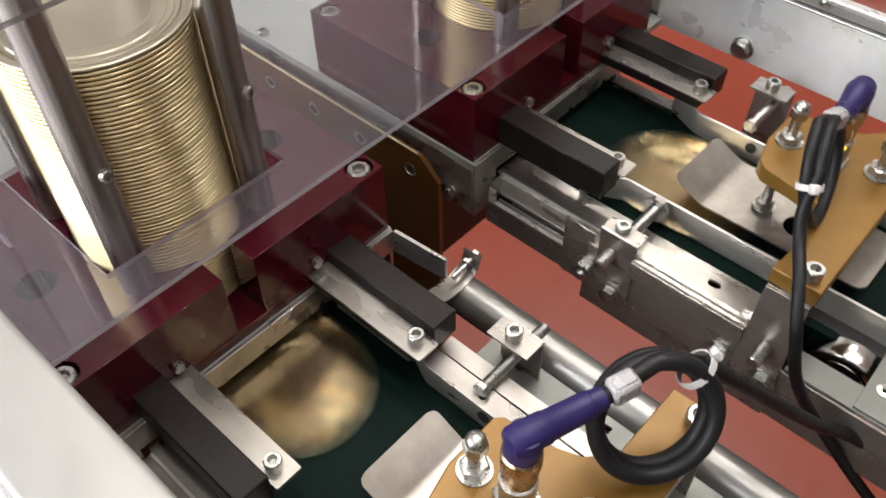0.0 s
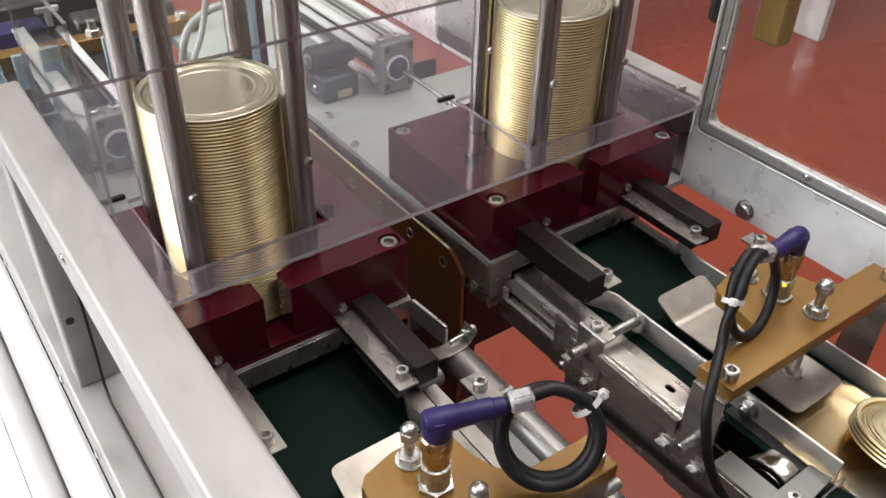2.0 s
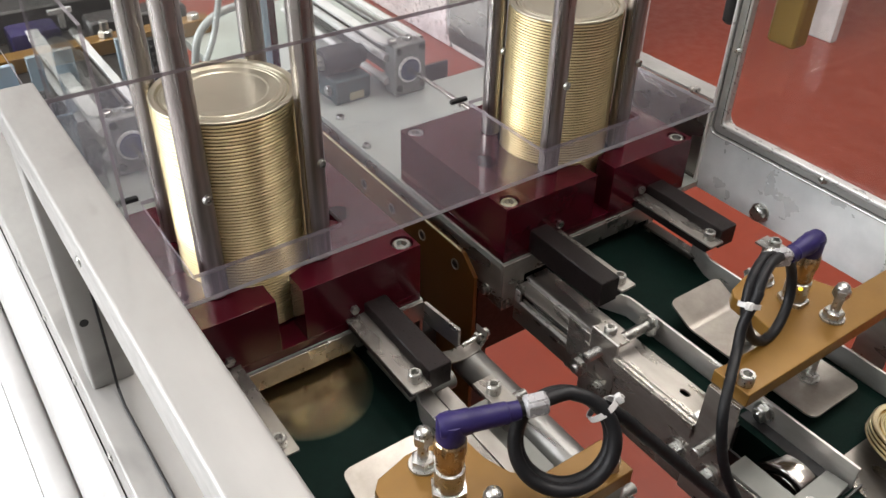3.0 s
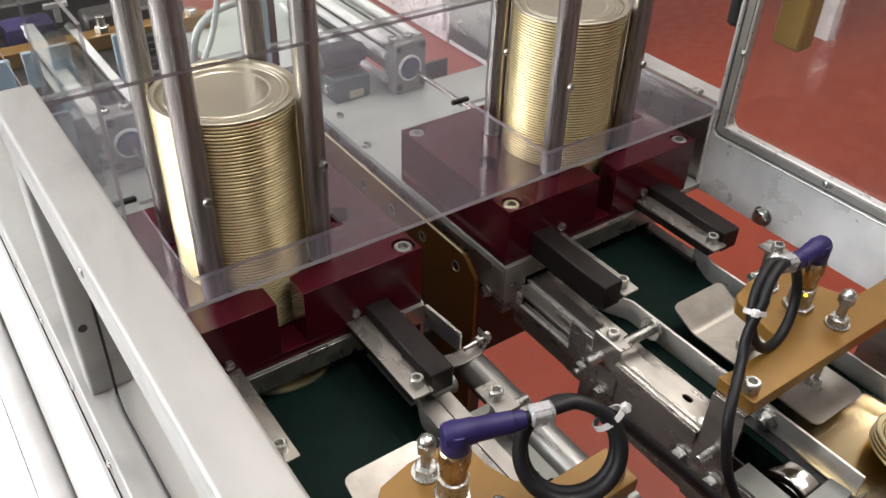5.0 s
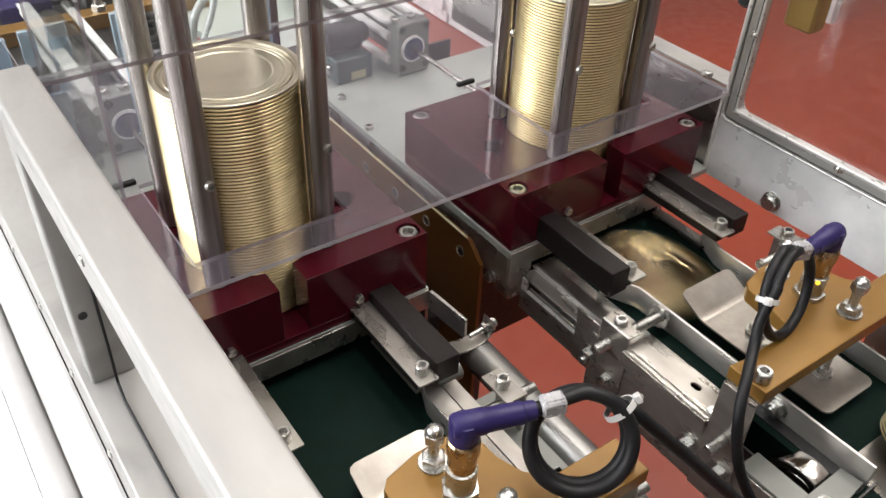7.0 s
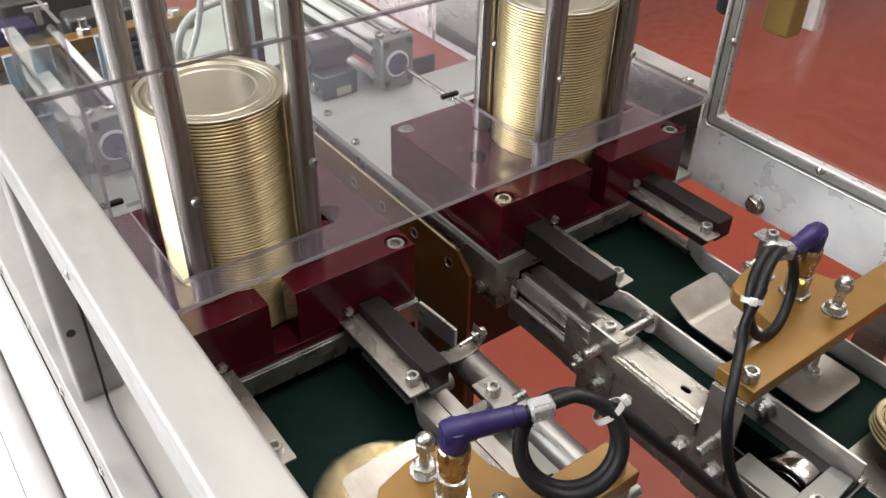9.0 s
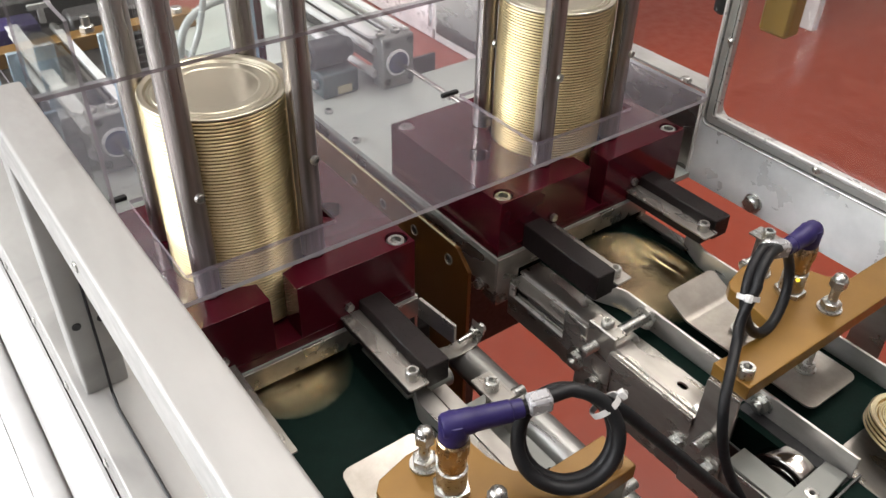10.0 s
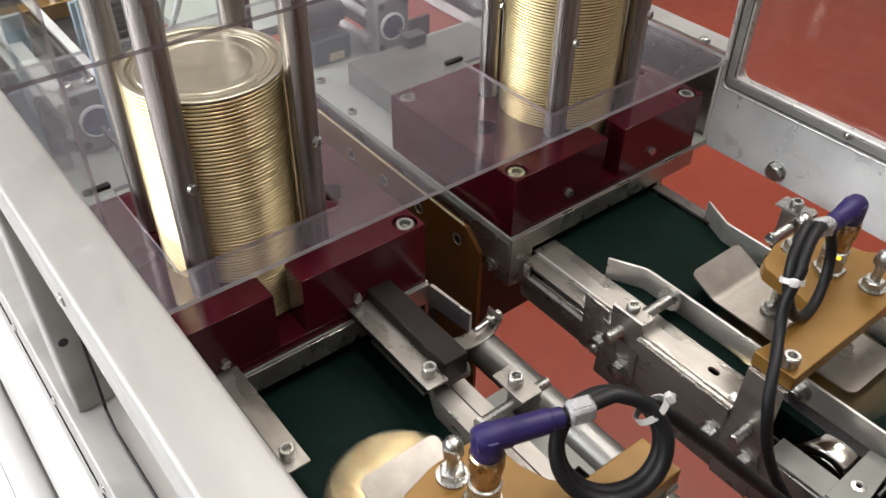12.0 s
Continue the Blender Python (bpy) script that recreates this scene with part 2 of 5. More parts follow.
FAINTEDGE = frosted_edge("polished_acrylic_edge", (0.66, 0.60, 0.66), 0.20, 0.45)
THINEDGE = frosted_edge("dull_acrylic_edge", (0.40, 0.36, 0.38), 0.25, 0.6)


# ---- mesh helpers ----
def box(bm, x0, x1, y0, y1, z0, z1):
    v = [bm.verts.new((x, y, z)) for z in (z0, z1) for x, y in ((x0, y0), (x1, y0), (x1, y1), (x0, y1))]
    for f in ((3, 2, 1, 0), (4, 5, 6, 7), (0, 1, 5, 4), (1, 2, 6, 5), (2, 3, 7, 6), (3, 0, 4, 7)):
        bm.faces.new([v[i] for i in f])


def bevelled_box(bm, x0, x1, y0, y1, z0, z1, w=0.001, seg=1):
    b2 = bmesh.new()
    box(b2, x0, x1, y0, y1, z0, z1)
    bmesh.ops.bevel(b2, geom=b2.edges[:], offset=w, segments=seg, affect="EDGES", profile=0.5)
    join(bm, b2)


def join(bm, b2, m=None):
    if m is not None:
        b2.transform(m)
    me = bpy.data.meshes.new("tmp")
    b2.to_mesh(me)
    bm.from_mesh(me)
    bpy.data.meshes.remove(me)
    b2.free()


def sweep(bm, pts, r, seg=12, caps=True):
    """A round tube along a line of points."""
    pts = [Vector(p) for p in pts]
    rings, ref = [], None
    for i, p in enumerate(pts):
        d = (pts[min(i + 1, len(pts) - 1)] - pts[max(i - 1, 0)]).normalized()
        if ref is None:
            ref = d.orthogonal().normalized()
        ref = (ref - d * ref.dot(d)).normalized()
        side = d.cross(ref)
        rr = r[i] if isinstance(r, (list, tuple)) else r
        rings.append([bm.verts.new(p + (ref * math.cos(a) + side * math.sin(a)) * rr) for a in (2 * math.pi * k / seg for k in range(seg))])
    for a, b in zip(rings, rings[1:]):
        for k in range(seg):
            f = bm.faces.new((a[k], a[(k + 1) % seg], b[(k + 1) % seg], b[k]))
            f.smooth = True
    if caps:
        bm.faces.new(rings[0][::-1])
        bm.faces.new(rings[-1])


def rod(bm, p0, p1, r, seg=16, c=0.0006):
    """A round bar with small chamfers."""
    a, b = Vector(p0), Vector(p1)
    d = (b - a).normalized()
    sweep(bm, [a, a + d * c, b - d * c, b], [r - c, r, r, r - c], seg)


def lathe(bm, profile, m=None, seg=32):
    """Turns (radius, height) pairs about z."""
    b2 = bmesh.new()
    rings = []
    for r, z in profile:
        if r < 1e-6:
            rings.append([b2.verts.new((0, 0, z))])
        else:
            rings.append([b2.verts.new((r * math.cos(2 * math.pi * k / seg), r * math.sin(2 * math.pi * k / seg), z)) for k in range(seg)])
    for a, b in zip(rings, rings[1:]):
        for k in range(seg):
            q = [a[k % len(a)], a[(k + 1) % len(a)], b[(k + 1) % len(b)], b[k % len(b)]]
            q = [v for i, v in enumerate(q) if v not in q[:i]]
            if len(q) > 2:
                b2.faces.new(q).smooth = True
    bmesh.ops.recalc_face_normals(b2, faces=b2.faces)
    join(bm, b2, m)


def plate(bm, outline, holes, z0, z1, m=None):
    """A flat plate with holes; outline and holes are lists of (x, y), extruded from z0 to z1."""
    b2 = bmesh.new()
    tops, edges = [], []
    for loop in [outline] + list(holes):
        lo = [b2.verts.new((x, y, z0)) for x, y in loop]
        hi = [b2.verts.new((x, y, z1)) for x, y in loop]
        tops.append((lo, hi))
    for lvl in (0, 1):
        es = []
        for pair in tops:
            ring = pair[lvl]
            es += [b2.edges.new((ring[i], ring[(i + 1) % len(ring)])) for i in range(len(ring))]
        bmesh.ops.triangle_fill(b2, use_beauty=True, edges=es)
    for lo, hi in tops:
        n = len(lo)
        for i in range(n):
            b2.faces.new((lo[i], lo[(i + 1) % n], hi[(i + 1) % n], hi[i]))
    bmesh.ops.recalc_face_normals(b2, faces=b2.faces)
    join(bm, b2, m)


def circle(cx, cy, r, seg=20, a0=0.0, a1=2 * math.pi, closed=False):
    n = seg if not closed else seg - 1
    return [(cx + r * math.cos(a0 + (a1 - a0) * k / n), cy + r * math.sin(a0 + (a1 - a0) * k / n)) for k in range(seg)]


def slot(cx, cy, w, h, ang=0.0, seg=6):
    """A long hole of length w and width h."""
    pts = []
    for s, a0 in ((1, -math.pi / 2), (-1, math.pi / 2)):
        for k in range(seg + 1):
            a = a0 + math.pi * k / seg
            pts.append((s * (w - h) / 2 + h / 2 * math.cos(a), h / 2 * math.sin(a)))
    c, s = math.cos(ang), math.sin(ang)
    return [(cx + x * c - y * s, cy + x * s + y * c) for x, y in pts]


def rect(x0, x1, y0, y1, r=0.0, seg=5):
    if r <= 0:
        return [(x0, y0), (x1, y0), (x1, y1), (x0, y1)]
    pts = []
    for cx, cy, a in ((x1 - r, y0 + r, -90), (x1 - r, y1 - r, 0), (x0 + r, y1 - r, 90), (x0 + r, y0 + r, 180)):
        for k in range(seg + 1):
            q = radians(a + 90 * k / seg)
            pts.append((cx + r * math.cos(q), cy + r * math.sin(q)))
    return pts


# flat plates drawn as (y, z) or (x, z) and stood upright
UP_X = Matrix(((0, 0, 1, 0), (1, 0, 0, 0), (0, 1, 0, 0), (0, 0, 0, 1)))   # (y, z, x) -> world
UP_Y = Matrix(((1, 0, 0, 0), (0, 0, 1, 0), (0, 1, 0, 0), (0, 0, 0, 1)))   # (x, z, y) -> world

ORIGIN = {}


def thing(name, label, category, at, group="", kind=""):
    ob = new(name)
    ob.location = at
    ob.empty_display_size = 0.02
    ORIGIN[ob] = Vector(at)
    return tagged(ob, label, category, group, kind)


def to_mesh(name, bm, mat, shift=None):
    if shift is not None:
        bm.transform(Matrix.Translation(-shift))
    me = bpy.data.meshes.new(name)
    bm.to_mesh(me)
    bm.free()
    me.set_sharp_from_angle(angle=radians(37))
    for mm in (mat if isinstance(mat, (list, tuple)) else [mat]):
        me.materials.append(mm)
    return me


def part(name, bm, mat, parent, label="", bevel=0.0):
    """Links a bmesh, drawn in world places, as one mesh under a thing or under a part."""
    o = ORIGIN[parent]
    ob = new(name, to_mesh(name, bm, mat, o))
    ob.parent = parent
    ORIGIN[ob] = o
    if mat in (STEEL, BRUSHED) and not bevel:
        bevel = 0.0004
    if bevel:
        md = ob.modifiers.new("edge", "BEVEL")
        md.width, md.segments, md.limit_method, md.angle_limit = bevel, 2, "ANGLE", radians(40)
    if label:
        ob["label"] = label
    return ob


def solid(name, bm, mat, at, label, category, group="", kind="", bevel=0.0):
    """A thing of one mesh."""
    ob = new(name, to_mesh(name, bm, mat, Vector(at)))
    ob.location = at
    ORIGIN[ob] = Vector(at)
    if bevel:
        md = ob.modifiers.new("edge", "BEVEL")
        md.width, md.segments, md.limit_method, md.angle_limit = bevel, 2, "ANGLE", radians(40)
    return tagged(ob, label, category, group, kind)


def turn_to(p, d):
    """A pose at p whose z axis points along d."""
    return Matrix.Translation(p) @ Vector(d).to_track_quat("Z", "Y").to_matrix().to_4x4()


def cap_screw(bm, p, d, r, h):
    """A socket head: knurled rim and a six-sided recess."""
    m = turn_to(p, d)
    lathe(bm, [(0, 0), (r, 0), (r, h - r * 0.15), (r * 0.86, h), (r * 0.56, h)], m, 20)
    lathe(bm, [(r * 0.56, h), (r * 0.52, h * 0.45), (0, h * 0.40)], m, 6)


def hex_head(bm, p, d, r, h, washer=0.0):
    """A six-sided head or nut with a chamfered top, on a washer."""
    m = turn_to(p, d)
    z = 0.0
    if washer:
        lathe(bm, [(0, 0), (washer, 0), (washer, 0.0014), (0, 0.0014)], m, 20)
        z = 0.0014
    lathe(bm, [(0, z), (r, z), (r, z + h * 0.85)], m, 6)
    for f in bm.faces[-6:]:
        f.smooth = False
    lathe(bm, [(r, z + h * 0.85), (r * 0.82, z + h), (0, z + h)], m, 6)


def bent_strip(bm, pts, z0, z1, th):
    """A sheet strip standing on edge along a line of (x, y)."""
    n = len(pts)
    left, right = [], []
    for i in range(n):
        a, b = Vector(pts[max(i - 1, 0)]), Vector(pts[min(i + 1, n - 1)])
        d = (b - a).normalized()
        nrm = Vector((-d.y, d.x)) * th / 2
        p = Vector(pts[i])
        left.append(tuple(p + nrm))
        right.append(tuple(p - nrm))
    plate(bm, left + right[::-1], [], z0, z1)


# ---- the place ----
PITCH = -0.307
CX, CY = 0.1005, 0.062
FLOOR = -0.92


def hall():
    bm = bmesh.new()
    box(bm, -0.62, 5.2, -4.2, 6.2, FLOOR - 0.1, FLOOR)
    solid("floor", bm, REDFLOOR, (0, 0, FLOOR), "glossy brick-red painted hall floor", "floor", kind="structure")
    bm = bmesh.new()
    box(bm, -4.2, -0.62, -4.2, 6.2, FLOOR - 0.1, FLOOR)
    solid("floor_west", bm, PALEFLOOR, (-2, 0, FLOOR), "pale grey hall floor by the windows", "floor", kind="structure")
    bm = bmesh.new()
    box(bm, -4.2, 5.2, -4.2, 6.2, 2.85, 3.0)
    solid("ceiling", bm, CEILING, (0, 0, 2.85), "white painted hall ceiling", "ceiling", kind="structure")
    # unseen walls, each tone set for the light and reflections it gives
    for nm, x0, x1, y0, y1, hole in (("wall_west", -4.2, -4.0, -4.2, 6.2, (-0.2, 5.4, 0.6, 2.8)), ("wall_east", 5.0, 5.2, -4.2, 6.2, None)):
        bm = bmesh.new()
        plate(bm, rect(y0, y1, FLOOR, 2.85), [rect(*hole)] if hole else [], x0, x1, UP_X)
        solid(nm, bm, PLASTER if hole else MIDWALL, (x0, 0, FLOOR), "painted hall wall, out of view", "wall", kind="structure")
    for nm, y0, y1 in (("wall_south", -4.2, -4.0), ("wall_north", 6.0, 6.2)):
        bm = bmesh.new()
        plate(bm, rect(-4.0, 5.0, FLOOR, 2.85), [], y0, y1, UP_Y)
        solid(nm, bm, PLASTER if y0 > 0 else GREYWALL, (0, y0, FLOOR), "painted hall wall, out of view", "wall", kind="structure")
    # unseen dark sheet, added so the clear covers reflect less light
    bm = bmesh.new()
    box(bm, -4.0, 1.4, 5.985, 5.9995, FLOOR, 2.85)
    solid("trim", bm, GREYWALL, (0, 5.985, FLOOR), "dark wall section added out of view to darken reflections", "wall", kind="structure")
    # housings for the added fill lamps, out of view
    for lx, ly in LAMPS:
        t = thing("ceiling_light", "white housing of an added fill lamp, out of view", "ceiling light", (lx, ly, 2.85), "tube lamps")
        bm = bmesh.new()
        bevelled_box(bm, lx - 0.14, lx + 0.14, ly - 0.8, ly + 0.8, 2.79, 2.85, 0.004)
        part("housing", bm, WHITE, t)


hall()


# ---- machine bed ----
def machine_table():
    """Two steel bed plates with a lip over each conveyor, parted by a gap."""
    for nm, x0, x1, c in (("bed_plate", -0.012, 0.2345, CX), ("bed_plate", -0.345, -0.0935, CX + PITCH)):
        t = thing(nm, "grey steel bed plate carrying a lid magazine and its cylinder", "bed plate", (c, 0.3, -0.055), "bed plates")
        bm = bmesh.new()
        y0 = -0.0111
        back = [(x1, 0.318), (c + 0.035, 0.318), (c + 0.035, 0.372), (x0, 0.372)] if x0 > -0.1 else [(x1, 0.318), (x0, 0.318)]
        plate(bm, [(x0, y0), (x1, y0)] + back, [], -0.061, -0.055)
        part("top_sheet", bm, DULL, t)
        bm = bmesh.new()
        lip = [(x0, -0.0552), (x0, -0.105), (c - 0.0885, -0.105), (c - 0.0885, -0.0735), (c + 0.066, -0.0735), (c + 0.066, -0.105), (c + 0.072, -0.105), (c + 0.072, -0.0735), (c + 0.112, -0.0735), (c + 0.112, -0.0552)]
        plate(bm, lip, [], -0.014, -0.0113, UP_Y)
        part("front_lip", bm, STEEL, t, "brushed steel lip over the belt")
        side = x0 if x0 > -0.1 else x1 - 0.003
        bm = bmesh.new()
        plate(bm, [(-0.0112, -0.0612), (0.34, -0.0612), (0.34, -0.0785), (0.045, -0.0785), (0.026, -0.1020), (-0.0112, -0.1045)], [], side, side + 0.003, UP_X)
        part("side_sheet", bm, STEEL, t)
        bm = bmesh.new()
        hex_head(bm, (side, 0.0085, -0.0945), (-1, 0, 0), 0.0046, 0.004, 0.006)
        part("bolt", bm, BOLT, t, "zinc-plated hex bolt")


machine_table()


def gap_plates():
    """An amber plate standing along the far bed, in the gap between the beds."""
    x = -0.0262
    t = thing("spacer_plate", "amber-brown plastic plate standing along the far bed plate", "spacer plate", (x, 0.0085, -0.32))
    bm = bmesh.new()
    plate(bm, [(0.0080, -0.32), (0.0085, -0.0770), (0.0265, -0.0605), (0.33, -0.0605), (0.33, -0.32)], [], x, x + 0.0040, UP_X)
    panel = part("panel", bm, AMBER, t, bevel=0.0004)
    # pale strip paints the bright line of light along the top edge
    bm = bmesh.new()
    plate(bm, rect(x + 0.0002, x + 0.0018, 0.0300, 0.3290), [], -0.0604, -0.0598)
    part("top_edge", bm, LABEL, t, "thin pale strip painting light along the top edge")
    # heads lie on the face; bright rim and dark head imitate a shaded recess
    for k in range(4):
        y = 0.0370 + 0.0535 * k
        bm = bmesh.new()
        lathe(bm, [(0.0042, 0), (0.0056, 0), (0.0056, 0.0006), (0.0046, 0.0010), (0.0042, 0)], turn_to((x, y, -0.0790), (-1, 0, 0)), 24)
        part("screw_rim", bm, BOLT, panel, "thin rim painting the lit edge of a screw recess")
        bm = bmesh.new()
        cap_screw(bm, (x, y, -0.0790), (-1, 0, 0), 0.0040, 0.0008)
        part("screw", bm, DARK, panel, "socket-head screw, dark for the shade in its recess")
    # black sheets put in where the space below the beds lies in shade
    bm = bmesh.new()
    plate(bm, rect(0.0085, 0.2345, -0.215, -0.1135), [], 0.045, 0.048, UP_Y)
    solid("bed_skirt", bm, BLACKRUB, (0.1, 0.05, -0.30), "black skirt, its tone set for the shade below the far bed plate", "skirt", "bed skirts")
    bm = bmesh.new()
    plate(bm, rect(-0.3445, -0.0940, -0.260, -0.1175), [], 0.045, 0.048, UP_Y)
    solid("bed_skirt", bm, BLACKRUB, (-0.22, 0.05, -0.30), "black sheet added to hide lit floor below the near bed plate", "skirt", "bed skirts")
    t = thing("support_beam", "dark steel beam under the gap between the beds", "beam", (-0.05, 0.15, -0.2))
    bm = bmesh.new()
    bevelled_box(bm, -0.088, -0.028, 0.06, 0.33, -0.2, -0.171, 0.002)
    part("beam", bm, DARK, t)


gap_plates()


def machine_frame():
    """Unseen legs that carry beds and conveyors; the added back blocks window light."""
    t = thing("machine_frame", "added dark steel frame on the red floor, out of view", "machine frame", (-0.05, 0.1, FLOOR))
    for x, y, top in ((-0.300, 0.300, -0.0614), (-0.130, 0.300, -0.0614), (0.020, 0.300, -0.0614), (0.200, 0.300, -0.0614), (-0.2065, -0.360, -0.1165), (0.1005, -0.390, -0.1165)):
        bm = bmesh.new()
        bevelled_box(bm, x - 0.020, x + 0.020, y - 0.020, y + 0.020, FLOOR + 0.006, top, 0.002)
        leg = part("leg", bm, DARK, t)
        bm = bmesh.new()
        lathe(bm, [(0, 0), (0.034, 0), (0.034, 0.004), (0.012, 0.0058), (0, 0.0058)], turn_to((x, y, FLOOR + 0.0002), (0, 0, 1)), 24)
        part("foot", bm, BLACKRUB, leg, "black round foot")
    # panel added to keep the gap black and shade the floor
    bm = bmesh.new()
    bevelled_box(bm, -0.345, 0.208, 0.3810, 0.3850, FLOOR + 0.004, -0.0675, 0.001)
    part("back_panel", bm, DARK, t, "dark panel added out of view to block window light")
    bm = bmesh.new()
    bevelled_box(bm, -0.320, 0.220, 0.280, 0.320, -0.560, -0.520, 0.002)
    part("cross_rail", bm, DARK, t)


machine_frame()


# ---- lid magazines ----
def magazine():
    t = thing("magazine_block", "burgundy plastic magazine block with a round lid well", "magazine block", (CX, CY, -0.055), "magazine blocks")
    bm = bmesh.new()
    r, s = 0.0515, 0.0103
    a0 = math.asin(s / r)
    well = [(CX + r * math.sin(a), CY - r * math.cos(a)) for a in (-a0 - (2 * math.pi - 2 * a0) * k / 47 for k in range(48))]
    out = [(-0.0105, -0.0105), (CX - s, -0.0105)] + well + [(CX + s, -0.0105), (0.2115, -0.0105), (0.2115, 0.1515), (-0.0105, 0.1515)]
    corners = [(0.0, 0.0), (0.201, 0.0), (0.0, 0.141), (0.201, 0.141)]
    sides = [(CX - 0.0785, 0.062), (CX + 0.0785, 0.062)]
    plate(bm, out, [circle(x, y, 0.0088, 20) for x, y in corners] + [circle(x, y, 0.0105, 20) for x, y in sides], -0.0468, 0.0)
    box(bm, -0.0105, 0.2115, -0.0105, 0.1515, -0.0548, -0.0470)
    part("body", bm, BURG, t, bevel=0.0003)
    for x, y in sides:
        bm = bmesh.new()
        cap_screw(bm, (x, y, -0.0469), (0, 0, 1), 0.0070, 0.0120)
        part("screw", bm, BOLT, t, "deeply sunk socket-head screw")
    for x, y in corners:
        bm = bmesh.new()
        cap_screw(bm, (x, y, -0.0075), (0, 0, 1), 0.0074, 0.0066)
        part("screw", bm, BOLT, t, "sunk socket-head screw")
    for x in (CX - 0.0625, CX + 0.0625):
        bm = bmesh.new()
        hex_head(bm, (x + 0.012 * (1 if x < CX else -1), -0.0105, -0.036), (0, -1, 0), 0.0038, 0.0035)
        part("stop_screw", bm, BOLT, t, "small zinc screw in the front face")
    return t


mag = magazine()
copy_thing(mag, pose(CX + PITCH, CY, -0.055))


def guide_rods():
    bm = bmesh.new()
    rod(bm, (0, 0, 0), (0, 0, 0.46), 0.0087, 24, 0.0012)
    shaft = to_mesh("shaft", bm, SATIN)
    bm = bmesh.new()
    cap_screw(bm, (0, 0, 0), (0, 0, 1), 0.0034, 0.003)
    screw = to_mesh("screw", bm, BOLT)
    for c in (CX, CX + PITCH):
        for sx, sy in ((-1, -1), (1, -1), (-1, 1), (1, 1)):
            x, y = c + 0.0412 * sx, CY + 0.0412 * sy
            t = thing("guide_rod", "brushed steel guide rod standing round the lid stack", "guide rod", (x, y, 0), "guide rods")
            for nm, me, loc in (("shaft", shaft, pose(0, 0, 0)), ("screw", screw, turn_to((0.0022, -0.0083, 0.083), (0.26, -0.96, 0)))):
                o = new(nm, me)
                o.parent = t
                o.matrix_basis = loc


guide_rods()


def lid_mesh(rim_mat, panel_mat):
    """A can end: beads pressed into the panel, a chuck wall and a curled rim."""
    bm = bmesh.new()
    top = [(0, 0.0000), (0.0288, 0.0000), (0.0296, 0.0001), (0.0304, 0.0006), (0.0312, 0.0006), (0.0364, 0.0005), (0.0371, -0.0001), (0.0382, -0.0001), (0.0388, 0.0005), (0.0398, 0.0005), (0.0404, -0.0002), (0.0412, -0.0002),
           (0.0418, 0.0004), (0.0424, 0.0004), (0.0430, -0.0010), (0.0438, -0.0010), (0.0446, 0.0014), (0.0454, 0.0018)] + [(0.0479 + 0.0011 * math.cos(radians(a)), 0.0010 + 0.00096 * math.sin(radians(a))) for a in (90, 62, 36, 12, -12, -36, -62, -90)]
    low = [(0.0472, 0.0008), (0.0456, 0.0010), (0.0443, -0.0016), (0.0426, -0.0016), (0.0415, -0.0006), (0.0, -0.0006)]
    lathe(bm, top + low, None, 72)
    b2 = bm.copy()
    for b, keep in ((bm, False), (b2, True)):
        gone = [f for f in b.faces if (math.hypot(*f.calc_center_median().xy) < 0.0474) != keep]
        bmesh.ops.delete(b, geom=gone, context="FACES")
    return to_mesh("rim", bm, rim_mat), to_mesh("panel", b2, panel_mat)


GOLD_LID, DULL_LID = lid_mesh(BRASS, TIN), lid_mesh(TOPTIN, TOPTIN)


def can_lid(m, label, group, pair=GOLD_LID):
    t = new("can_lid")
    t.empty_display_size = 0.02
    t.matrix_world = m
    for nm, me in zip(("rim", "panel"), pair):
        new(nm, me).parent = t
    return tagged(t, label, "can lid", group)


LID_PITCH = 0.0025


def lid_stacks():
    for c, top in ((CX, 0.1325), (CX + PITCH, 0.133)):
        n = int((top + 0.0440) / LID_PITCH)
        for k in range(n):
            can_lid(pose(c + random.uniform(-1, 1) * 0.00008, CY + random.uniform(-1, 1) * 0.00008, -0.0440 + k * LID_PITCH, 0, 0, random.uniform(0, 360)),
                    "gold-lacquered tin can lid in the magazine stack" if k < n - 1 else "dull silver-grey can lid lying on top of the stack", "stacked can lids", GOLD_LID if k < n - 1 else DULL_LID)


lid_stacks()


# ---- clear guards ----
def sawn(ob, outer):
    """Gives a sheet's edge faces the second material; outer: the outline alone."""
    xs, ys = [v.co.x for v in ob.data.vertices], [v.co.y for v in ob.data.vertices]
    for f in ob.data.polygons:
        x, y = f.center.x, f.center.y
        rim = min(x - min(xs), max(xs) - x, y - min(ys), max(ys) - y) < 0.001
        if abs(f.normal.z) < 0.5 and (rim or not outer):
            f.material_index = 1 if rim else 2


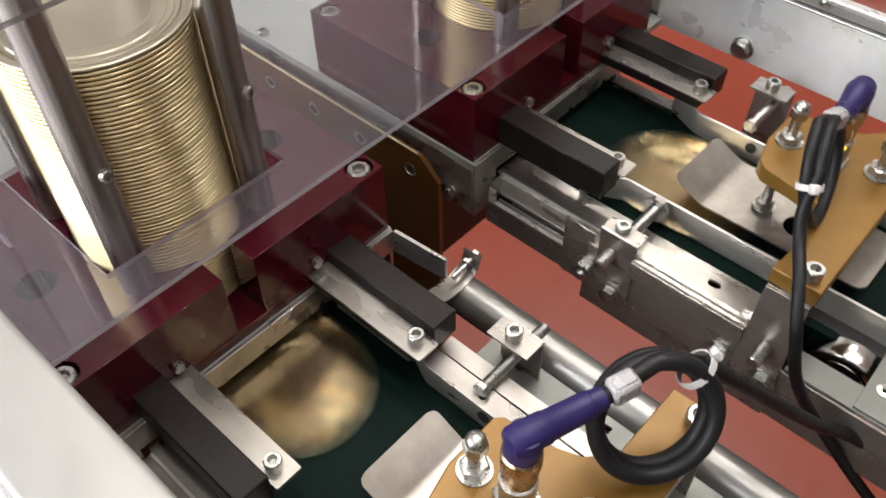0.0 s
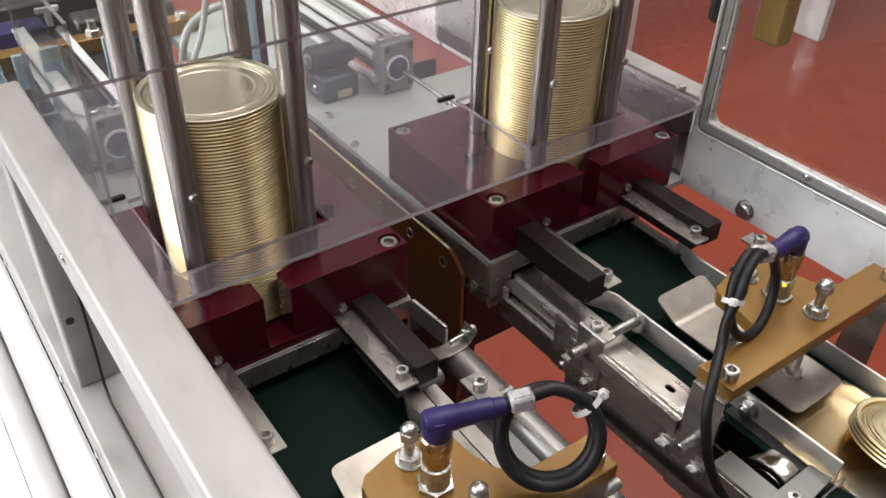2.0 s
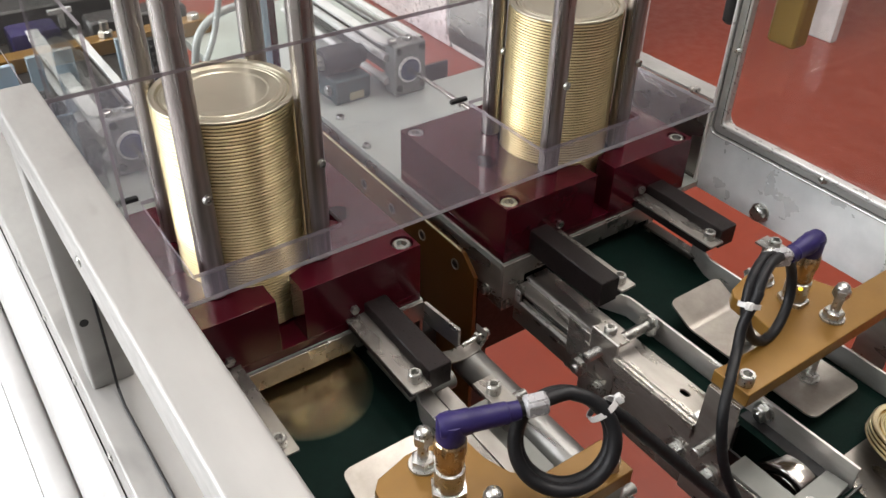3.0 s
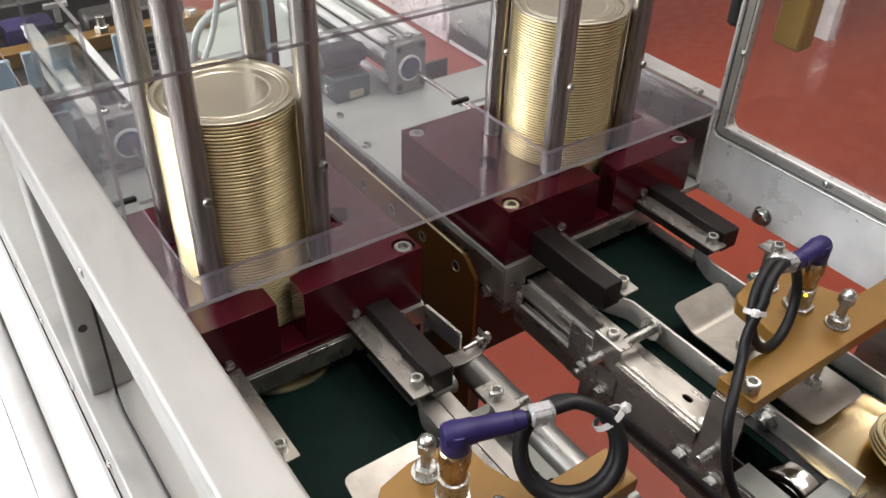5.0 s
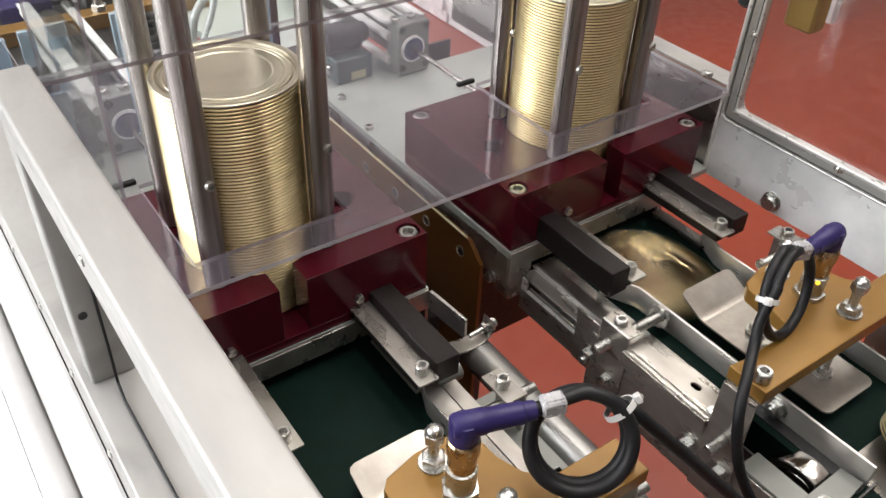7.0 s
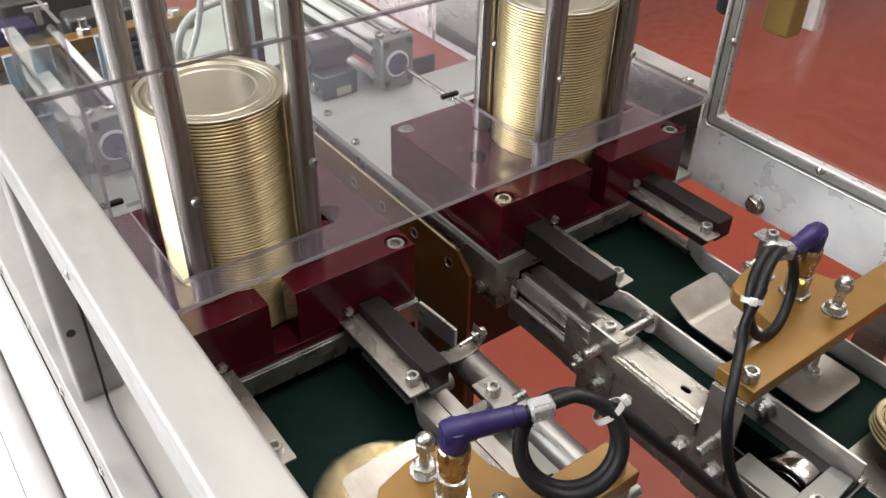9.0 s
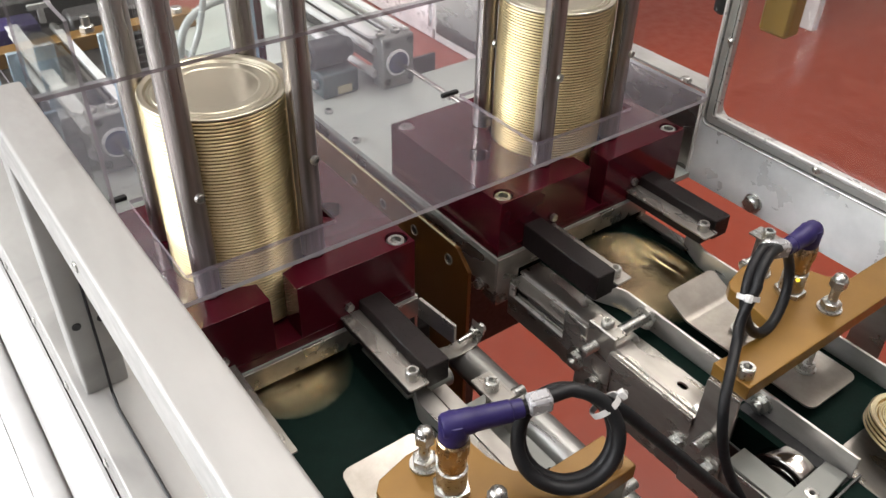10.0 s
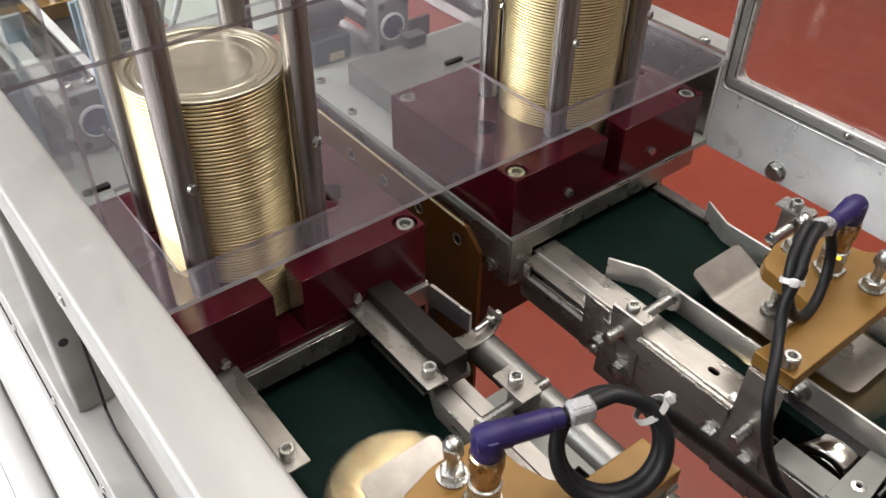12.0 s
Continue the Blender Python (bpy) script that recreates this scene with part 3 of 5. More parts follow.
def guards():
    def cut(c):
        return rect(c - 0.0572, c + 0.0565, 0.0112, 0.118)
    t = thing("guard_sheet", "clear acrylic guard sheet with cut-outs round the lid stacks", "guard sheet", (-0.05, 0.15, 0.026))
    bm = bmesh.new()
    plate(bm, rect(-0.327, 0.2325, -0.0155, 0.33), [cut(CX), cut(CX + PITCH)], 0.0260, 0.0295)
    sawn(part("sheet", bm, [CLEAR, EDGE, FAINTEDGE], t), False)
    for c in (CX, CX + PITCH):
        bm = bmesh.new()
        bevelled_box(bm, c - 0.0760, c - 0.0575, 0.1185, 0.1230, 0.0296, 0.0335, 0.0008)
        solid("sheet_clip", bm, RUBBER, (c - 0.058, 0.12, 0.0296), "small black clip at a cut-out of the clear sheet", "clip", "sheet clips")
    t = thing("guard_sheet", "upper clear acrylic cover over the magazines", "guard sheet", (-0.05, 0.15, 0.192))
    bm = bmesh.new()
    holes = [circle(c + 0.0412 * sx, CY + 0.0412 * sy, 0.0095, 20) for c in (CX, CX + PITCH) for sx in (-1, 1) for sy in (-1, 1)]
    plate(bm, rect(-0.332, 0.2325, -0.030, 0.40), holes, 0.1912, 0.1934)
    sawn(part("sheet", bm, [CLEARER, THINEDGE], t), True)
    # upright side sheet between the two
    t = thing("guard_sheet", "upright clear acrylic side sheet between the two covers", "guard sheet", (-0.286, 0.16, 0.03))
    bm = bmesh.new()
    box(bm, -0.2872, -0.2848, 0.0630, 0.2600, 0.0297, 0.1910)
    ob = part("sheet", bm, [CLEARER, FAINTEDGE], t)
    for f in ob.data.polygons:
        f.material_index = 0 if abs(f.normal.x) > 0.5 else 1


guards()


# ---- side walls ----
def right_wall():
    x = 0.2350
    t = thing("window_panel", "galvanised wall panel with a framed window opening", "window panel", (x, -0.1, -0.062))
    bm = bmesh.new()
    out = [(-0.75, -0.062), (-0.0075, -0.062), (-0.0075, 0.46), (-0.75, 0.46)]
    plate(bm, out, [rect(-0.72, -0.027, 0.016, 0.44, 0.012)], x, x + 0.0025, UP_X)
    part("sheet", bm, GALV, t)
    bm = bmesh.new()
    plate(bm, rect(-0.0070, 0.42, -0.062, 0.0272), [], x + 0.0010, x + 0.0030, UP_X)
    part("rear_sheet", bm, STEEL, t, "brushed steel rear sheet")
    # white strip paints the line of light on the folded edge
    bm = bmesh.new()
    plate(bm, rect(-0.0092, -0.0066, -0.062, 0.0258), [], x - 0.0026, x - 0.0001, UP_X)
    part("folded_edge", bm, PLASTER, t, "folded sheet edge with light painted into its colour")
    bm = bmesh.new()
    plate(bm, rect(x + 0.0032, x + 0.027, -0.006, 0.42), [], 0.0275, 0.0299)
    part("flange", bm, ALU, t)
    # window profile round the opening
    for g, w, th, m, nm, lab in ((0.0, 0.0026, 0.0055, FRAMEALU, "window_frame", "thin pale window bead"), (0.0026, 0.0022, 0.0026, DARK, "gasket", "thin dark gasket"), (0.0048, 0.0080, 0.0060, ALU, "inner_frame", "satin aluminium inner frame"), (0.0128, 0.0042, 0.0085, FRAMEALU, "inner_bead", "pale raised inner bead")):
        bm = bmesh.new()
        r = max(0.0078 - g * 0.35, 0.0035)
        plate(bm, rect(-0.735 + g, -0.0125 - g, 0.0015 + g, 0.455 - g, r), [rect(-0.735 + g + w, -0.0125 - g - w, 0.0015 + g + w, 0.455 - g - w, max(r - w * 0.5, 0.003))], x - th, x - 0.0002, UP_X)
        part(nm, bm, m, t, lab, bevel=0 if m is DARK else 0.0012)
    bm = bmesh.new()
    plate(bm, rect(-0.725, -0.0235, 0.012, 0.445), [], x - 0.0015, x - 0.0003, UP_X)
    part("pane", bm, PANE, t, "clear window pane")
    for y, z in ((-0.0262, 0.0885), (-0.1355, 0.0135), (-0.245, 0.0135), (-0.355, 0.0135), (-0.0262, 0.2), (-0.0262, 0.3)):
        bm = bmesh.new()
        lathe(bm, [(0.0040, 0), (0.0040, 0.0010), (0.0030, 0.0026), (0.0012, 0.0034), (0, 0.0035)], turn_to((x - 0.0066, y, z), (-1, 0, 0)), 16)
        part("rivet", bm, BOLT, t, "domed rivet")
    bm = bmesh.new()
    lathe(bm, [(0.0058, 0), (0.0058, 0.0012), (0.0042, 0.0034), (0, 0.0044)], turn_to((x + 0.004, 0.019, 0.0299), (0, 0, 1)), 16)
    part("dome_screw", bm, BOLT, t, "domed screw on the flange")
    bm = bmesh.new()
    hex_head(bm, (x, -0.085, -0.051), (-1, 0, 0), 0.0078, 0.0062, 0.0095)
    part("bolt", bm, BOLT, t, "zinc-plated hex bolt")
    # latch outside the window
    t2 = thing("door_latch", "ochre latch housing with a black knob outside the window", "latch", (0.30, -0.03, 0.13))
    bm = bmesh.new()
    bevelled_box(bm, 0.268, 0.288, -0.052, -0.022, 0.088, 0.25, 0.003)
    part("housing", bm, OLIVE, t2)
    bm = bmesh.new()
    rod(bm, (0.252, 0.006, 0.098), (0.252, 0.006, 0.24), 0.008, 20, 0.003)
    part("knob", bm, BLACKRUB, t2, "black rubber knob")


right_wall()


def left_frame():
    t = thing("side_guard", "satin aluminium side guard with a rail, a post and a sill", "side guard", (-0.34, -0.2, -0.06))
    bm = bmesh.new()
    plate(bm, rect(-0.3505, -0.3305, 0.183, 0.205, 0.0018, 3), [], -0.85, -0.033, UP_Y)
    part("top_rail", bm, ALU, t)
    bm = bmesh.new()
    plate(bm, rect(-0.3495, -0.326, -0.058, -0.036, 0.0018, 3), [], 0.030, 0.1825)
    part("post", bm, ALU, t)
    bm = bmesh.new()
    plate(bm, rect(-0.3545, -0.312, -0.012, 0.0295, 0.0018, 3), [], -0.85, 0.34, UP_Y)
    part("sill", bm, ALU, t)
    bm = bmesh.new()
    plate(bm, rect(-0.333, -0.3305, -0.10, -0.0125, 0.0008, 2), [], -0.85, 0.34, UP_Y)
    part("apron", bm, ALU, t)
    # black discs on the post's face stand in for dark holes
    for x in (-0.3440, -0.3310):
        bm = bmesh.new()
        rod(bm, (x, -0.0585, 0.078), (x, -0.0578, 0.078), 0.0024, 12, 0.0002)
        part("screw_hole", bm, BLACKRUB, t, "black disc in place of the shade in a post hole")
    for y, z in ((-0.171, 0.195), (-0.32, 0.195)):
        bm = bmesh.new()
        lathe(bm, [(0.0022, 0), (0.0022, 0.0005), (0.0013, 0.0012), (0, 0.0015)], turn_to((-0.3505, y, z), (-1, 0, 0)), 14)
        part("rivet", bm, BOLT, t, "small domed rivet")
    # thin black lead along the sill
    bm = bmesh.new()
    sweep(bm, [(-0.3355, -0.059, 0.19), (-0.3360, -0.060, 0.12), (-0.3370, -0.062, 0.05), (-0.338, -0.066, 0.032), (-0.339, -0.08, 0.0308), (-0.338, -0.2, 0.0304), (-0.337, -0.45, 0.0304)], 0.0008, 8)
    solid("lead", bm, RUBBER, (-0.337, -0.2, 0.0296), "thin black lead lying along the sill", "cable")
    # outer white guard beside the frame
    t = thing("outer_guard", "white painted outer guard with long folded edges", "outer guard", (-0.42, -0.1, -0.1))
    bm = bmesh.new()
    plate(bm, [(-0.3552, -0.0130), (-0.3572, -0.0130), (-0.3735, -0.0920), (-0.3715, -0.0920)], [], -0.85, 0.5, UP_Y)
    part("panel", bm, WHITE, t)
    bm = bmesh.new()
    rod(bm, (-0.3840, -0.85, -0.1010), (-0.3840, 0.5, -0.1010), 0.0110, 20, 0.002)
    part("tube", bm, WHITE, t, "white painted edge tube")
    bm = bmesh.new()
    plate(bm, [(-0.3955, -0.105), (-0.42, -0.125), (-0.60, -0.20), (-0.60, -0.9195), (-0.3955, -0.9195)], [], -0.85, 0.5, UP_Y)
    part("skirt", bm, WHITE, t)
    for y in (0.255, 0.19, 0.12, 0.05, -0.02, -0.09):
        bm = bmesh.new()
        lathe(bm, [(0.0030, 0), (0.0030, 0.0006), (0.0018, 0.0014), (0, 0.0018)], turn_to((-0.3546, y, 0.008), (-1, 0, 0)), 14)
        part("rivet", bm, BOLT, t, "small domed rivet")


left_frame()


# ---- conveyors ----
def conveyor():
    t = thing("belt_conveyor", "narrow belt conveyor with a dark green belt and steel side sheets", "conveyor", (CX, -0.25, -0.14), "belt conveyors")
    bm = bmesh.new()
    plate(bm, [(0.13, -0.0842), (-0.52, -0.0842), (-0.535, -0.09), (-0.535, -0.11), (-0.52, -0.116), (0.13, -0.116)], [], CX - 0.060, CX + 0.062, UP_X)
    part("belt", bm, BELT, t, "dark green belt")
    # left side: flange, stepped sheets
    bm = bmesh.new()
    plate(bm, rect(0.0165, 0.0405, -0.2280, -0.0115), [slot(0.0275, -0.187, 0.009, 0.0055, 1.57)], -0.0825, -0.0805)
    part("flange", bm, STEEL, t)
    # brighter metal here paints the light caught along the rib's edge
    bm = bmesh.new()
    plate(bm, rect(-0.1045, -0.0165, -0.0824, -0.0785), [], 0.0146, 0.0164, UP_X)
    part("lip_strip", bm, FRAMEALU, t, "folded sheet edge with light painted into its colour")
    bm = bmesh.new()
    plate(bm, rect(-0.1075, -0.0142, -0.1195, -0.0826), [rect(-0.0890, -0.0225, -0.0955, -0.0850, 0.0006, 2)], 0.0022, 0.0040, UP_X)
    plate(bm, rect(0.0041, 0.0164, -0.1075, -0.0142), [], -0.0842, -0.0826)
    plate(bm, rect(-0.0880, -0.0235, -0.0972, -0.0920), [], 0.0046, 0.0056, UP_X)
    sheet = part("slotted_sheet", bm, STEEL, t)
    # bright strips added to paint the light on the slot's edge
    bm = bmesh.new()
    plate(bm, rect(-0.0888, -0.0226, -0.0968, -0.0954), [], 0.0010, 0.0044, UP_X)
    plate(bm, rect(-0.0224, -0.0165, -0.0965, -0.0838), [], 0.0012, 0.0021, UP_X)
    part("slot_edge", bm, FRAMEALU, sheet, "bright strips painting the light on the slot's edge")
    bm = bmesh.new()
    plate(bm, rect(-0.0900, -0.0350, -0.0945, -0.0905), [], 0.0060, 0.0085, UP_X)
    part("inner_rail", bm, ALUTUBE, t)
    # dark sheet stands in for the shade inside the slot
    bm = bmesh.new()
    plate(bm, rect(-0.1070, -0.0145, -0.1190, -0.0843), [], 0.0110, 0.0140, UP_X)
    part("slot_backing", bm, DARK, t, "dark sheet standing in for the shade inside the slot")
    bm = bmesh.new()
    plate(bm, [(-0.56, -0.128), (-0.1080, -0.128), (-0.1080, -0.0720), (-0.2360, -0.0720), (-0.2360, -0.0826), (-0.56, -0.0826)], [], -0.0045, -0.0025, UP_X)
    part("side_sheet", bm, STEEL, t)
    bm = bmesh.new()
    plate(bm, rect(-0.2225, -0.143, -0.0735, -0.0622), [], -0.0100, -0.0086, UP_X)
    plate(bm, rect(-0.0100, 0.0005, -0.2225, -0.143), [], -0.0620, -0.0605)
    plate(bm, rect(-0.2225, -0.143, -0.0804, -0.0622), [], -0.0008, 0.0005, UP_X)
    plate(bm, rect(-0.0085, -0.0068, -0.2215, -0.144), [], -0.0604, -0.0588)
    plate(bm, rect(-0.0038, -0.0024, -0.2215, -0.144), [], -0.0604, -0.0592)
    part("cover_angle", bm, STEEL, t, bevel=0.00015)
    bm = bmesh.new()
    plate(bm, rect(0.0007, 0.0163, -0.2280, -0.1085), [], -0.0825, -0.0805)
    part("filler_strip", bm, STEEL, t)
    bm = bmesh.new()
    plate(bm, [(-0.1115, -0.1180), (-0.0865, -0.1180), (-0.0850, -0.0650), (-0.1095, -0.0660)], [], -0.0002, 0.0014, UP_X)
    part("lug", bm, STEEL, t)
    bm = bmesh.new()
    plate(bm, rect(CX - 0.0415, CX + 0.0545, -0.42, -0.2900, 0.001), [], -0.0841, -0.0834)
    part("end_slide", bm, STEEL, t, "thin steel slide at the belt's end")
    bm = bmesh.new()
    bevelled_box(bm, -0.003, 0.0035, -0.2245, -0.2160, -0.0625, -0.0575, 0.0006)
    part("end_clip", bm, BOLT, t, "small bright end clip")
    # right side
    bm = bmesh.new()
    plate(bm, rect(0.1635, 0.1745, -0.56, -0.0115), [], -0.0825, -0.0800)
    part("right_flange", bm, STEEL, t)
    # black plates added so no lit floor shows through this gap
    bm = bmesh.new()
    plate(bm, rect(0.1600, 0.1725, -0.0450, 0.0400), [], -0.0980, -0.0960)
    plate(bm, rect(-0.0112, 0.0400, -0.1200, -0.0760), [], 0.1752, 0.1768, UP_X)
    part("rear_filler", bm, BLACKRUB, t, "black plates added to keep the gap at the belt's edge dark")
    bm = bmesh.new()
    plate(bm, rect(-0.56, -0.0115, -0.128, -0.0826), [], 0.1730, 0.1748, UP_X)
    part("right_sheet", bm, STEEL, t)
    # drive end
    bm = bmesh.new()
    m = turn_to((0.037, -0.2785, -0.1078), (1, 0, 0))
    lathe(bm, [(0.0205, -0.0064), (0.0212, -0.0075), (0.0248, -0.0075), (0.0262, -0.0066), (0.0268, -0.0050), (0.0268, 0.0085), (0.0205, 0.0085), (0.0205, -0.0064)], m, 56)
    ring = part("bearing_ring", bm, CHROME, t, "polished bearing ring")
    bm = bmesh.new()
    lathe(bm, [(0.0140, -0.0058), (0.0172, -0.0058), (0.0178, -0.0052), (0.0178, 0.004), (0.0140, 0.004), (0.0140, -0.0058)], m, 40)
    part("inner_race", bm, CHROME, ring, "polished inner bearing race")
    bm = bmesh.new()
    rod(bm, (0.0345, -0.2785, -0.1078), (0.0450, -0.2785, -0.1078), 0.0204, 28)
    part("bearing_seal", bm, RUBBER, ring, "black bearing seal")
    # black sheets stand in for the cavity's shade; the last covers the belt
    bm = bmesh.new()
    plate(bm, rect(-0.2900, -0.2300, -0.1280, -0.0880), [], 0.0180, 0.0200, UP_X)
    plate(bm, rect(-0.3080, -0.2300, -0.1280, -0.0848), [], 0.0462, 0.0540, UP_X)
    plate(bm, rect(0.0201, 0.0540, -0.2299, -0.2200), [], -0.1280, -0.0843)
    plate(bm, rect(0.0465, 0.0562, -0.3100, -0.2240), [], -0.0840, -0.0832)
    part("bearing_well", bm, BLACKRUB, t, "bearing well in black sheets that stand in for its shade")
    # end flange and cover: dark tone stands in for the dark they reflect
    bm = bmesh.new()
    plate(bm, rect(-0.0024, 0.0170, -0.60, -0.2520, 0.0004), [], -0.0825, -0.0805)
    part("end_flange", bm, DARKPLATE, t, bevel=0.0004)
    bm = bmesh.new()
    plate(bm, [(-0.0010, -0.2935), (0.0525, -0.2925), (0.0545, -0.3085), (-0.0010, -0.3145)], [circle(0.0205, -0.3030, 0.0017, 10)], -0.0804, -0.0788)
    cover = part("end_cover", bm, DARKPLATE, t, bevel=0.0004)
    bm = bmesh.new()
    lathe(bm, [(0.0018, 0), (0.0046, 0), (0.0046, 0.0006), (0.0020, 0.0010), (0.0018, 0)], turn_to((0.0205, -0.3030, -0.0788), (0, 0, 1)), 18)
    part("end_screw", bm, BOLT, cover, "flat screw in the end cover")
    bm = bmesh.new()
    plate(bm, [(0.0300, -0.1150), (0.0300, -0.0850), (0.0580, -0.0790), (0.0620, -0.0790), (0.0620, -0.1150)], [], -0.3140, -0.3125, UP_Y)
    part("end_fin", bm, DARK, t, "dark fin behind the end cover")
    for y, z in ((-0.110, -0.0965), (-0.213, -0.100)):
        bm = bmesh.new()
        hex_head(bm, (-0.0046, y, z), (-1, 0, 0), 0.0080, 0.0056, 0.0112)
        rod(bm, (-0.0110, y, z), (-0.0145, y, z), 0.0038, 12)
        part("bolt", bm, BOLT, t, "zinc-plated hex bolt")
    return t


conv = conveyor()
copy_thing(conv, pose(CX + PITCH, -0.25, -0.14))


def threaded(bm, p0, p1, r, pitch=0.0012):
    """A rod with a shallow thread."""
    a, b = Vector(p0), Vector(p1)
    n = int((b - a).length / pitch)
    pts = [a.lerp(b, k / (2 * n)) for k in range(2 * n + 1)]
    sweep(bm, pts, [r * (0.82 if k in (0, 2 * n) else 1.0 if k % 2 else 0.93) for k in range(2 * n + 1)], 14)


def lid_guides():
    """Bent strips that lead the lids, and the brackets and threaded rods that hold them."""
    t = thing("lid_guide", "bent stainless guide strip beside the belt", "lid guide", (0.057, -0.2, -0.084), "lid guides")
    bm = bmesh.new()
    bent_strip(bm, [(0.0425, -0.068), (0.0555, -0.0935), (0.0566, -0.0960), (0.0570, -0.0990), (0.0575, -0.310)], -0.0838, -0.0635, 0.0022)
    part("strip", bm, BRUSHED, t)
    bm = bmesh.new()
    threaded(bm, (-0.021, -0.1265, -0.0672), (0.0560, -0.1265, -0.0672), 0.0046)
    stem = part("threaded_rod", bm, BOLT, t, "zinc threaded rod with a nut")
    bm = bmesh.new()
    hex_head(bm, (0.0466, -0.1265, -0.0672), (1, 0, 0), 0.0078, 0.0062, 0.0098)
    part("nut", bm, BOLT, stem)
    bm = bmesh.new()
    hex_head(bm, (0.0563, -0.2360, -0.0745), (-1, 0, 0), 0.0066, 0.0052, 0.0085)
    rod(bm, (0.0510, -0.2360, -0.0745), (0.0470, -0.2360, -0.0745), 0.0035, 12)
    part("nut", bm, BOLT, t, "zinc nut on the guide strip")
    t2 = thing("lid_guide", "bent stainless guide strip beside the belt", "lid guide", (0.156, -0.2, -0.084), "lid guides")
    bm = bmesh.new()
    bent_strip(bm, [(0.1685, -0.068), (0.1570, -0.0935), (0.1560, -0.0960), (0.1556, -0.0990), (0.1555, -0.310)], -0.0838, -0.0645, 0.0022)
    part("strip", bm, BRUSHED, t2)
    bm = bmesh.new()
    threaded(bm, (0.1585, -0.1345, -0.0590), (0.2195, -0.1345, -0.0590), 0.0038)
    stem = part("threaded_rod", bm, BOLT, t2, "zinc threaded rod with a nut")
    bm = bmesh.new()
    hex_head(bm, (0.1590, -0.1345, -0.0590), (1, 0, 0), 0.0052, 0.0040)
    part("nut", bm, BOLT, stem)
    bm = bmesh.new()
    lathe(bm, [(0.0042, 0), (0.0042, 0.0008), (0, 0.0008)], turn_to((0.1542, -0.142, -0.0720), (-1, 0, 0)), 16)
    part("plug", bm, BLACKRUB, t2, "dark plugged hole")
    return t, t2


def guide_brackets():
    t = thing("guide_bracket", "stainless angle bracket holding a guide rod", "bracket", (0.0, -0.127, -0.12), "guide brackets")
    bm = bmesh.new()
    plate(bm, [(-0.1160, -0.0500), (-0.1180, -0.108), (-0.123, -0.114), (-0.140, -0.114), (-0.1450, -0.108), (-0.1435, -0.0500)], [circle(-0.1310, -0.0862, 0.0070, 20)], -0.0064, -0.0046, UP_X)
    plate(bm, rect(-0.0045, 0.0068, -0.1435, -0.1160, 0.0004), [], -0.0517, -0.0500)
    part("angle", bm, STEEL, t)
    # bright strip paints the light caught along the bracket's fold
    bm = bmesh.new()
    plate(bm, rect(-0.0062, -0.0046, -0.1434, -0.1161), [], -0.0499, -0.0494)
    part("worn_edge", bm, FRAMEALU, t, "bright strip painting light along the bracket's fold")
    # black disc set in the hole in place of its shade
    bm = bmesh.new()
    rod(bm, (-0.0050, -0.1310, -0.0862), (-0.0046, -0.1310, -0.0862), 0.0069, 20, 0.0)
    part("hole_shade", bm, BLACKRUB, t, "black disc for the shade in the bracket's hole")
    bm = bmesh.new()
    cap_screw(bm, (0.0018, -0.1275, -0.0499), (0, 0, 1), 0.0050, 0.0044)
    part("screw", bm, BOLT, t, "socket-head screw")
    bm = bmesh.new()
    hex_head(bm, (-0.0065, -0.1325, -0.1030), (-1, 0, 0), 0.0066, 0.0050, 0.0074)
    part("bolt", bm, BOLT, t, "zinc-plated hex bolt")
    t2 = thing("guide_bracket", "stainless angle bracket holding a guide rod", "bracket", (0.196, -0.13, -0.12), "guide brackets")
    bm = bmesh.new()
    plate(bm, [(-0.117, -0.0450), (-0.117, -0.128), (-0.146, -0.128), (-0.146, -0.0450)], [], 0.2000, 0.2018, UP_X)
    plate(bm, rect(0.1850, 0.1999, -0.146, -0.117, 0.0004), [], -0.0466, -0.0450)
    part("angle", bm, STEEL, t2)
    bm = bmesh.new()
    cap_screw(bm, (0.1925, -0.1310, -0.0449), (0, 0, 1), 0.0052, 0.0075)
    part("screw", bm, BOLT, t2, "socket-head screw")
    return t, t2


pieces = lid_guides() + guide_brackets()
for a, at in zip(pieces[1:], ((0.156, -0.2, -0.084), (0.0, -0.127, -0.12), (0.196, -0.13, -0.12))):
    copy_thing(a, pose(at[0] + PITCH, at[1], at[2]))


